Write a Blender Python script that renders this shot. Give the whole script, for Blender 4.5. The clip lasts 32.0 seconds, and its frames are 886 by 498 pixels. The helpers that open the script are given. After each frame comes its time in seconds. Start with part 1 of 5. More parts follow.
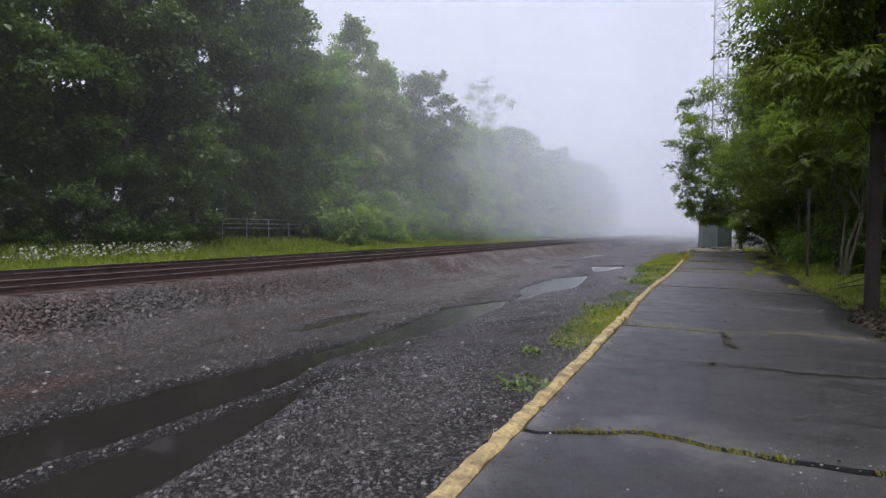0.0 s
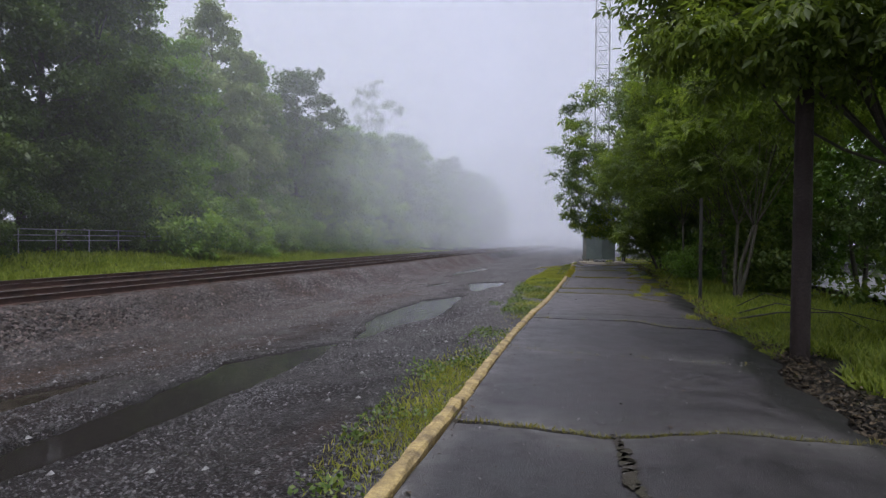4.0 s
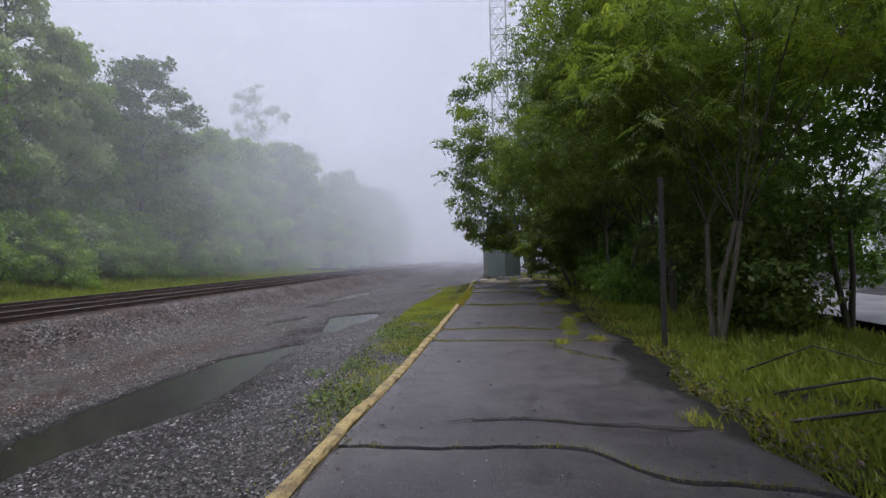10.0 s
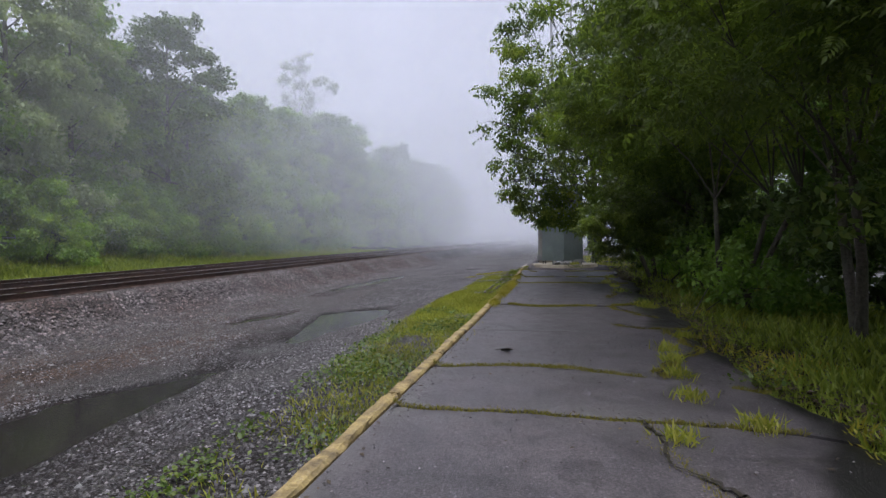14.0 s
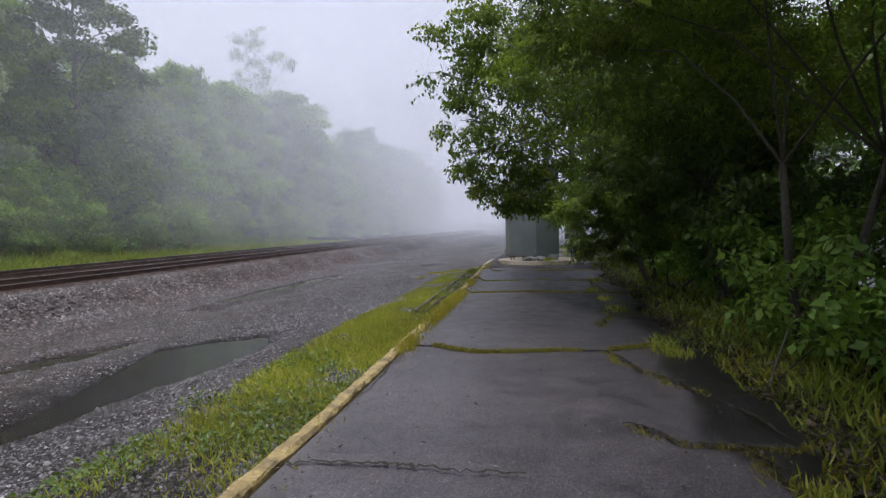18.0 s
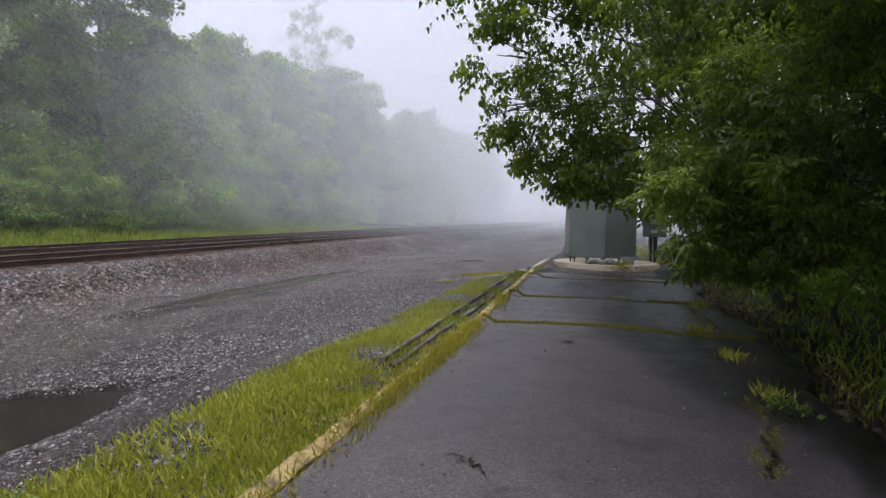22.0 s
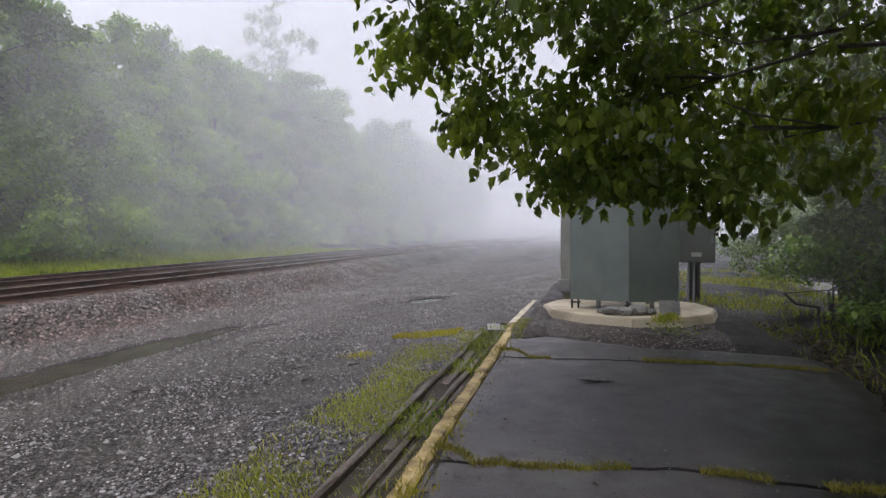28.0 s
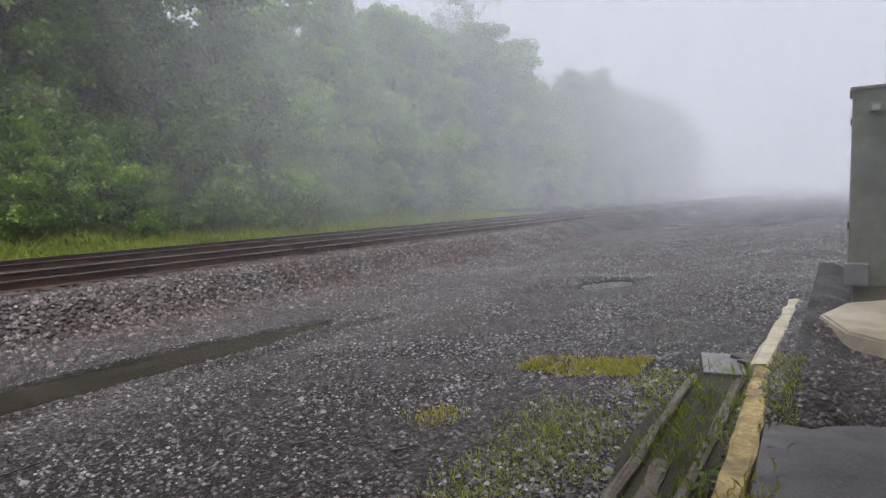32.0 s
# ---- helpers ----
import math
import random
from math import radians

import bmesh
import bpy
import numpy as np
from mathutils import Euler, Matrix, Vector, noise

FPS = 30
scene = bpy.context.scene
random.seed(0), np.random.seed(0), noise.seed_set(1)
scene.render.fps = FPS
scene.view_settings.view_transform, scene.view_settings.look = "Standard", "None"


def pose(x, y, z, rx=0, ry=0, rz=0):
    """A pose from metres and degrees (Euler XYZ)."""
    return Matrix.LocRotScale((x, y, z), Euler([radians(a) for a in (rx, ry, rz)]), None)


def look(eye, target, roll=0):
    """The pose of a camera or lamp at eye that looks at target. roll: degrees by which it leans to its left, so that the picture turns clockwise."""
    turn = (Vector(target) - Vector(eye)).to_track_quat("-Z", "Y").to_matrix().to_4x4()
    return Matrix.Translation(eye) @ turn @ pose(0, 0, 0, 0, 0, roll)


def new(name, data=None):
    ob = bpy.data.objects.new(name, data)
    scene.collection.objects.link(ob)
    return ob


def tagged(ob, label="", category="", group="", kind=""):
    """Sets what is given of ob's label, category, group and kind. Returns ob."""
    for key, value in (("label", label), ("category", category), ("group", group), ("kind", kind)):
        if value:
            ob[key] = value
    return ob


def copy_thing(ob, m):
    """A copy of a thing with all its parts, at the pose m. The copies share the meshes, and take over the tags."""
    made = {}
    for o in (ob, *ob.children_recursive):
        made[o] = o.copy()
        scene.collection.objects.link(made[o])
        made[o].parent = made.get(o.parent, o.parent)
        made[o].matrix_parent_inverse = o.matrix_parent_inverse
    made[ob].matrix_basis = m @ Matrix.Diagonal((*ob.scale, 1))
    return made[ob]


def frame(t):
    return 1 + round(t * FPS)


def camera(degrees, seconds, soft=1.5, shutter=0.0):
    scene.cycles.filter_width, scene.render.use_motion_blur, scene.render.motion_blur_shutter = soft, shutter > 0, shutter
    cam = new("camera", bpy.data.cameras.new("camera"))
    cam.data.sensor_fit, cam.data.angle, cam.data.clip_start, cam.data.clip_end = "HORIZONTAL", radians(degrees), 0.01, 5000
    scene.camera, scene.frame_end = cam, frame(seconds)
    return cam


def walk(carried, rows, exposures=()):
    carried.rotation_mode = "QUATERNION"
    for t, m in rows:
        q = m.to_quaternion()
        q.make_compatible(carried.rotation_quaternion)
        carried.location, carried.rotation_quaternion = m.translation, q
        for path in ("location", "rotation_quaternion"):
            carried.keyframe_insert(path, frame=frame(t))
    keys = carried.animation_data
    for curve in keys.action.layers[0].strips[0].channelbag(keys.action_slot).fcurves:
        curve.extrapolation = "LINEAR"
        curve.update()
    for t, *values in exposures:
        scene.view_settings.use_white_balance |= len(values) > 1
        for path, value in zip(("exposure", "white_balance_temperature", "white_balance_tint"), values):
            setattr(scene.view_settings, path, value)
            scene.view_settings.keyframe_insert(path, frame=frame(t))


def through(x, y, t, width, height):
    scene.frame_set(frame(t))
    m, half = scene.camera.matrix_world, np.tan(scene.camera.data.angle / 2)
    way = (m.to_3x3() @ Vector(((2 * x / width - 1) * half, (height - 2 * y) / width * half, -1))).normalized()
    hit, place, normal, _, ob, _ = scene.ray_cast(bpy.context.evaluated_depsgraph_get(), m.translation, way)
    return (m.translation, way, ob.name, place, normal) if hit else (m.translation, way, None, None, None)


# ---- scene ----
cam = camera(75.1, 32.0, soft=1.4)
PATH = [
    (0, (0.135, 1.246, 1.434), (-0.719, 3.053, 1.365), 0.3),
    (0.5, (0.128, 1.743, 1.475), (-0.685, 3.569, 1.391), 1.0),
    (1, (0.122, 2.242, 1.502), (-0.803, 4.014, 1.451), 2.5),
    (1.5, (0.093, 2.782, 1.522), (-0.776, 4.583, 1.532), -0.2),
    (2, (0.099, 3.308, 1.533), (-0.744, 5.12, 1.474), 2.1),
    (2.5, (0.093, 3.831, 1.537), (-0.603, 5.705, 1.504), 0.7),
    (3, (0.084, 4.379, 1.55), (-0.505, 6.288, 1.461), 1.4),
    (3.5, (0.069, 4.935, 1.562), (-0.453, 6.865, 1.532), 0.1),
    (5.5, (0.179, 6.993, 1.527), (-0.342, 8.923, 1.487), 1.0),
    (6, (0.127, 7.566, 1.526), (-0.37, 9.503, 1.511), -0.3),
    (6.5, (-0.038, 8.261, 1.534), (-0.814, 10.104, 1.563), 1.7),
    (7, (-0.051, 8.896, 1.524), (-1.171, 10.554, 1.523), -1.8),
    (7.5, (-0.073, 9.455, 1.527), (-0.98, 11.236, 1.472), 0.5),
    (8, (0.0, 9.995, 1.526), (-0.697, 11.869, 1.504), -1.8),
    (8.5, (0.014, 10.58, 1.535), (-0.557, 12.497, 1.523), 1.4),
    (9, (0.116, 11.241, 1.531), (-0.175, 13.219, 1.501), -1.6),
    (9.5, (0.14, 11.866, 1.526), (-0.17, 13.842, 1.5), 2.1),
    (10, (0.2, 12.581, 1.526), (-0.007, 14.57, 1.552), -1.4),
    (10.5, (0.226, 13.308, 1.511), (-0.169, 15.268, 1.504), 1.8),
    (11, (0.293, 13.986, 1.505), (0.168, 15.982, 1.511), -1.5),
    (11.5, (0.269, 14.758, 1.506), (-0.151, 16.713, 1.546), 2.1),
    (12, (0.318, 15.447, 1.502), (0.129, 17.438, 1.516), -1.1),
    (12.5, (0.305, 16.124, 1.489), (-0.135, 18.075, 1.482), 1.9),
    (13, (0.341, 16.773, 1.487), (0.047, 18.751, 1.5), -1.0),
    (13.5, (0.297, 17.502, 1.463), (-0.188, 19.44, 1.375), 2.3),
    (14, (0.369, 18.176, 1.459), (-0.047, 20.132, 1.419), -0.7),
    (14.5, (0.374, 18.831, 1.467), (-0.129, 20.766, 1.418), 1.8),
    (15, (0.426, 19.527, 1.482), (0.016, 21.484, 1.52), 0.4),
    (15.5, (0.442, 20.162, 1.482), (0.011, 22.115, 1.444), 1.4),
    (17.5, (0.505, 22.903, 1.514), (0.081, 24.855, 1.417), 1.3),
    (18, (0.528, 23.544, 1.52), (0.188, 25.513, 1.438), -1.0),
    (18.5, (0.559, 24.155, 1.522), (0.162, 26.11, 1.382), 0.3),
    (19, (0.578, 24.735, 1.536), (0.104, 26.677, 1.479), -0.5),
    (19.5, (0.58, 25.349, 1.532), (0.059, 27.278, 1.452), 0.3),
    (20, (0.538, 25.991, 1.529), (0.098, 27.941, 1.48), 0.4),
    (20.5, (0.542, 26.609, 1.514), (0.044, 28.545, 1.435), -0.3),
    (21, (0.491, 27.269, 1.489), (0.011, 29.208, 1.394), 1.0),
    (21.5, (0.494, 27.948, 1.471), (0.069, 29.9, 1.37), -0.3),
    (22, (0.434, 28.559, 1.46), (-0.121, 30.477, 1.341), 1.0),
    (22.5, (0.356, 29.079, 1.458), (-0.12, 31.019, 1.377), -0.8),
    (23, (0.354, 29.707, 1.461), (-0.23, 31.619, 1.404), 2.4),
    (23.5, (0.352, 30.324, 1.481), (-0.147, 32.259, 1.408), -1.2),
    (24, (0.252, 30.885, 1.513), (-0.493, 32.74, 1.456), 2.6),
    (24.5, (0.222, 31.376, 1.533), (-0.501, 33.241, 1.524), -1.4),
    (25, (0.197, 31.808, 1.551), (-0.535, 33.669, 1.509), 1.9),
    (25.5, (0.17, 32.218, 1.566), (-0.33, 34.155, 1.562), -1.8),
    (26, (0.114, 32.651, 1.577), (-0.556, 34.533, 1.49), 1.1),
    (26.5, (0.062, 33.276, 1.58), (-0.43, 35.214, 1.525), -0.9),
    (28.5, (-0.327, 35.956, 1.552), (-0.864, 37.881, 1.482), 0.3),
    (29, (-0.362, 36.568, 1.548), (-0.955, 38.472, 1.395), 1.7),
    (29.5, (-0.461, 37.183, 1.538), (-1.375, 38.961, 1.495), 1.9),
    (30, (-0.578, 37.774, 1.519), (-1.718, 39.414, 1.406), 2.2),
    (30.5, (-0.78, 38.292, 1.482), (-1.943, 39.912, 1.334), 3.0),
    (31, (-0.9, 38.79, 1.435), (-1.992, 40.452, 1.229), 0.0),
    (31.5, (-1.123, 39.299, 1.399), (-2.342, 40.865, 1.147), 3.9),
    (32, (-1.118, 39.778, 1.394), (-2.25, 41.418, 1.221), -1.7),
]
walk(cam, [(t, look(eye, target, roll)) for t, eye, target, roll in PATH], [(0.0, 0.6, 6400, 13), (1.2, 0.5, 6400, 13), (2.5, 0.4, 6400, 13), (9.0, 0.44, 6400, 13), (13.0, 0.5, 6400, 13), (19.0, 0.68, 6500, 12), (23.0, 0.86, 6700, 12), (28.5, 0.9, 6900, 12), (30.5, 0.8, 6850, 11), (32.0, 0.76, 6800, 10)])

# ---- world, sun, mist ----
scene.cycles.transparent_max_bounces = 48
world = bpy.data.worlds.new("overcast")
scene.world = world
world.use_nodes = True
wn, wl = world.node_tree.nodes, world.node_tree.links
sky = wn.new("ShaderNodeTexSky")
sky.sky_type, sky.sun_disc = "NISHITA", False
sky.sun_elevation, sky.sun_rotation = radians(81), radians(157)
sky.air_density, sky.dust_density = 1.0, 6.0
cloud = wn.new("ShaderNodeMix")
cloud.data_type = "RGBA"
cloud.inputs[0].default_value = 0.88
cloud.inputs[7].default_value = (5.4, 5.66, 6.75, 1)
wl.new(sky.outputs[0], cloud.inputs[6])
wl.new(cloud.outputs[2], wn["Background"].inputs[0])
wn["Background"].inputs[1].default_value = 0.10
sun_data = bpy.data.lights.new("sun", "SUN")
sun_data.energy, sun_data.angle, sun_data.color = 1.7, radians(50), (0.97, 0.98, 0.92)
sun = new("sun", sun_data)
sun.matrix_world = look((3, -7, 50), (0, 0, 0))

# ---- materials ----


def nodes_of(name, rough=0.8, metal=0.0):
    m = bpy.data.materials.new(name)
    m.use_nodes = True
    b = m.node_tree.nodes["Principled BSDF"]
    b.inputs["Roughness"].default_value, b.inputs["Metallic"].default_value = rough, metal
    return m, m.node_tree.nodes, m.node_tree.links, b


def noise_at(n, l, scale, detail=6.0, coord=None, rough=0.6):
    t = n.new("ShaderNodeTexNoise")
    t.inputs["Scale"].default_value, t.inputs["Detail"].default_value, t.inputs["Roughness"].default_value = scale, detail, rough
    if coord is not None:
        l.new(coord, t.inputs["Vector"])
    return t.outputs[0]


def ramp(n, l, value, stops):
    r = n.new("ShaderNodeValToRGB")
    e = r.color_ramp.elements
    e[0].position, e[0].color = stops[0][0], (*stops[0][1], 1)
    e[1].position, e[1].color = stops[-1][0], (*stops[-1][1], 1)
    for p, c in stops[1:-1]:
        x = e.new(p)
        x.color = (*c, 1)
    l.new(value, r.inputs[0])
    return r.outputs[0]


def mixed(n, l, fac, a, b, mode="MIX"):
    x = n.new("ShaderNodeMix")
    x.data_type, x.blend_type = "RGBA", mode
    for s, v in ((0, fac), (6, a), (7, b)):
        if isinstance(v, bpy.types.NodeSocket):
            l.new(v, x.inputs[s])
        else:
            x.inputs[s].default_value = v if s == 0 else (*v, 1)
    return x.outputs[2]


def grey(v):
    return (v, v, v)


def bump_on(n, l, b, height, strength, distance=0.01):
    x = n.new("ShaderNodeBump")
    x.inputs["Strength"].default_value, x.inputs["Distance"].default_value = strength, distance
    l.new(height, x.inputs["Height"])
    l.new(x.outputs[0], b.inputs["Normal"])


def surface(name, dark, light, stain, rough=(0.6, 0.9), fine=60.0, coarse=1.5, bump=0.4, metal=0.0, depth=0.01, island=0.0):
    """A worn surface: two colours by fine grain, a third by broad stains, roughness that follows the stains."""
    m, n, l, b = nodes_of(name, metal=metal)
    place = n.new("ShaderNodeNewGeometry").outputs["Position"]
    f, c = noise_at(n, l, fine, 8, place), noise_at(n, l, coarse, 5, place)
    col = ramp(n, l, f, [(0.3, dark), (0.7, light)])
    col = mixed(n, l, ramp(n, l, c, [(0.42, grey(0)), (0.68, grey(1))]), col, stain)
    if island:
        geo = n.new("ShaderNodeNewGeometry")
        col = mixed(n, l, island, col, ramp(n, l, geo.outputs["Random Per Island"], [(0.0, grey(0.25)), (0.55, grey(0.7)), (0.85, grey(1.3)), (1.0, grey(2.8))]), "MULTIPLY")
    l.new(col, b.inputs["Base Color"])
    l.new(ramp(n, l, c, [(0.35, grey(rough[0])), (0.7, grey(rough[1]))]), b.inputs["Roughness"])
    bump_on(n, l, b, f, bump, depth)
    return m


def leaf_material(name, tones, gloss=0.35, through=0.35, toned=False):
    """Leaves: a tone for each leaf, or for each twig where the mesh carries one."""
    m, n, l, b = nodes_of(name, gloss)
    geo = n.new("ShaderNodeNewGeometry")
    tone = geo.outputs["Random Per Island"]
    if toned:
        own = n.new("ShaderNodeAttribute")
        own.attribute_name = "tone"
        both = n.new("ShaderNodeMath")
        both.operation = "MULTIPLY_ADD"
        l.new(tone, both.inputs[0])
        both.inputs[1].default_value = 0.22
        l.new(own.outputs["Fac"], both.inputs[2])
        tone = both.outputs[0]
    col = ramp(n, l, tone, [(0.0, tones[0]), (0.5, tones[1]), (1.0, tones[2])])
    broad = noise_at(n, l, 0.45, 3, geo.outputs["Position"])
    col = mixed(n, l, 0.6, col, ramp(n, l, broad, [(0.35, grey(0.5)), (0.65, grey(1.0))]), "MULTIPLY")
    l.new(col, b.inputs["Base Color"])
    t = n.new("ShaderNodeBsdfTranslucent")
    l.new(mixed(n, l, 1.0, col, (1.4, 1.46, 0.8), "MULTIPLY"), t.inputs[0])
    x = n.new("ShaderNodeMixShader")
    x.inputs[0].default_value = through
    l.new(b.outputs[0], x.inputs[1])
    l.new(t.outputs[0], x.inputs[2])
    l.new(x.outputs[0], n["Material Output"].inputs[0])
    return m


def ground_material():
    m, n, l, b = nodes_of("ground_soil")
    geo = n.new("ShaderNodeNewGeometry")
    place = geo.outputs["Position"]
    sep = n.new("ShaderNodeSeparateXYZ")
    l.new(place, sep.inputs[0])
    warp = n.new("ShaderNodeMath")
    warp.operation = "MULTIPLY_ADD"
    l.new(noise_at(n, l, 0.35, 4, place), warp.inputs[0])
    warp.inputs[1].default_value = 3.0
    l.new(sep.outputs[0], warp.inputs[2])
    span = n.new("ShaderNodeMapRange")
    span.inputs[1].default_value, span.inputs[2].default_value = -30.0, 10.0
    l.new(warp.outputs[0], span.inputs[0])
    # across the line: woods floor, verge, ballast, pale stones, brown fines, wet tracks, grey gravel, verge
    def at(x):
        return (x + 1.5 + 30.0) / 40.0
    zone = ramp(n, l, span.outputs[0], [(at(-24.0), (0.03, 0.045, 0.012)), (at(-19.6), (0.06, 0.09, 0.02)), (at(-18.6), (0.05, 0.041, 0.042)), (at(-11.2), (0.05, 0.041, 0.042)), (at(-10.1), (0.125, 0.116, 0.113)),
                                        (at(-8.6), (0.15, 0.114, 0.088)), (at(-7.0), (0.135, 0.094, 0.066)), (at(-5.6), (0.056, 0.047, 0.046)), (at(-3.6), (0.064, 0.058, 0.061)), (at(-1.5), (0.055, 0.052, 0.054)), (at(2.0), (0.028, 0.022, 0.014)), (at(4.0), (0.018, 0.022, 0.008))])
    stone = n.new("ShaderNodeTexVoronoi")
    stone.inputs["Scale"].default_value = 38.0
    l.new(place, stone.inputs["Vector"])
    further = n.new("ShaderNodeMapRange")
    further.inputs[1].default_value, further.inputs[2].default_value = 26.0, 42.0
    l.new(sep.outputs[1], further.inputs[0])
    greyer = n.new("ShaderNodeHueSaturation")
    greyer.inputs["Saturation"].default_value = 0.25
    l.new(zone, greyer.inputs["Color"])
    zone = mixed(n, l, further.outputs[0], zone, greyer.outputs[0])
    chip = ramp(n, l, stone.outputs["Color"], [(0.15, grey(0.12)), (0.5, grey(0.6)), (0.75, grey(1.3)), (0.92, grey(3.2))])
    col = mixed(n, l, 0.9, zone, chip, "MULTIPLY")
    drawn = n.new("ShaderNodeVectorMath")
    drawn.operation = "MULTIPLY"
    drawn.inputs[1].default_value = (1.0, 0.16, 1.0)
    l.new(place, drawn.inputs[0])
    tracks = noise_at(n, l, 1.6, 6, drawn.outputs[0])
    col = mixed(n, l, ramp(n, l, tracks, [(0.47, grey(0.0)), (0.64, grey(0.7))]), col, (0.034, 0.031, 0.032))
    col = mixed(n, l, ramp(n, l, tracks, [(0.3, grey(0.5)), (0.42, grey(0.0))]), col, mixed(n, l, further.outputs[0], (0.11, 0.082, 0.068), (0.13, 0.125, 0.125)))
    wet = noise_at(n, l, 0.7, 5, place)
    col = mixed(n, l, ramp(n, l, wet, [(0.4, grey(0.0)), (0.62, grey(0.55))]), col, (0.03, 0.027, 0.027))
    damp = n.new("ShaderNodeAttribute")
    damp.attribute_name = "damp"
    col = mixed(n, l, damp.outputs["Fac"], col, mixed(n, l, 1.0, col, (0.42, 0.39, 0.39), "MULTIPLY"))
    # ground colour multiplied darker towards the start, below y 30
    dark_start = n.new("ShaderNodeMapRange")
    dark_start.inputs[1].default_value, dark_start.inputs[2].default_value = 12.0, 30.0
    l.new(sep.outputs[1], dark_start.inputs[0])
    col = mixed(n, l, 1.0, col, ramp(n, l, dark_start.outputs[0], [(0.0, (0.44, 0.385, 0.4)), (1.0, (0.8, 0.73, 0.77))]), "MULTIPLY")
    b.inputs["Specular IOR Level"].default_value = 0.3
    l.new(col, b.inputs["Base Color"])
    l.new(ramp(n, l, wet, [(0.42, grey(0.75)), (0.66, grey(0.38))]), b.inputs["Roughness"])
    bump_on(n, l, b, stone.outputs["Distance"], 1.0, 0.03)
    return m


def asphalt_material():
    m, n, l, b = nodes_of("wet_asphalt")
    geo = n.new("ShaderNodeNewGeometry")
    place = geo.outputs["Position"]
    rnd = n.new("ShaderNodeObjectInfo").outputs["Random"]
    f, c = noise_at(n, l, 70, 8, place), noise_at(n, l, 1.1, 8, place)
    s = noise_at(n, l, 3.5, 6, place)
    col = ramp(n, l, f, [(0.3, (0.03, 0.03, 0.033)), (0.72, (0.075, 0.072, 0.078))])
    col = mixed(n, l, ramp(n, l, c, [(0.38, grey(0)), (0.62, grey(0.6))]), col, (0.085, 0.081, 0.085))
    col = mixed(n, l, ramp(n, l, s, [(0.48, grey(0)), (0.66, grey(0.7))]), col, (0.028, 0.027, 0.03))
    grit = n.new("ShaderNodeTexVoronoi")
    grit.inputs["Scale"].default_value = 85.0
    l.new(place, grit.inputs["Vector"])
    col = mixed(n, l, 0.75, col, ramp(n, l, grit.outputs["Color"], [(0.2, grey(0.45)), (0.55, grey(0.9)), (0.85, grey(1.5)), (1.0, grey(3.0))]), "MULTIPLY")
    col = mixed(n, l, 0.5, col, ramp(n, l, rnd, [(0.0, grey(0.8)), (1.0, grey(1.15))]), "MULTIPLY")
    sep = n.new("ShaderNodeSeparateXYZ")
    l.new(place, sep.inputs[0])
    # Light painted along y: dark start, raised against tree shade, lowered past y 30.
    tone_along_y = n.new("ShaderNodeMapRange")
    tone_along_y.inputs[1].default_value, tone_along_y.inputs[2].default_value = 9.0, 44.0
    l.new(sep.outputs[1], tone_along_y.inputs[0])
    col = mixed(n, l, 1.0, col, ramp(n, l, tone_along_y.outputs[0], [(0.0, (0.42, 0.39, 0.41)), (0.3, (1.45, 1.32, 1.39)), (0.55, (1.75, 1.58, 1.66)), (0.75, (1.0, 0.91, 0.96)), (1.0, (1.05, 0.95, 1.0))]), "MULTIPLY")
    l.new(col, b.inputs["Base Color"])
    worn, tar_and_shade = n.new("ShaderNodeAttribute"), n.new("ShaderNodeAttribute")
    worn.attribute_name, tar_and_shade.attribute_name = "wear", "tar_and_shade"
    pale = n.new("ShaderNodeMath")
    pale.operation = "MULTIPLY"
    l.new(worn.outputs["Fac"], pale.inputs[0])
    l.new(ramp(n, l, s, [(0.35, grey(0.1)), (0.62, grey(0.8))]), pale.inputs[1])
    col = mixed(n, l, pale.outputs[0], col, (0.125, 0.12, 0.12))
    # dark tar at the edge; past y 32 it also paints in the trees' shade
    col = mixed(n, l, tar_and_shade.outputs["Fac"], col, mixed(n, l, f, (0.007, 0.0065, 0.007), (0.019, 0.018, 0.018)))
    l.new(col, b.inputs["Base Color"])
    l.new(ramp(n, l, s, [(0.36, grey(0.55)), (0.68, grey(0.38))]), b.inputs["Roughness"])
    bump_on(n, l, b, f, 0.8, 0.01)
    return m


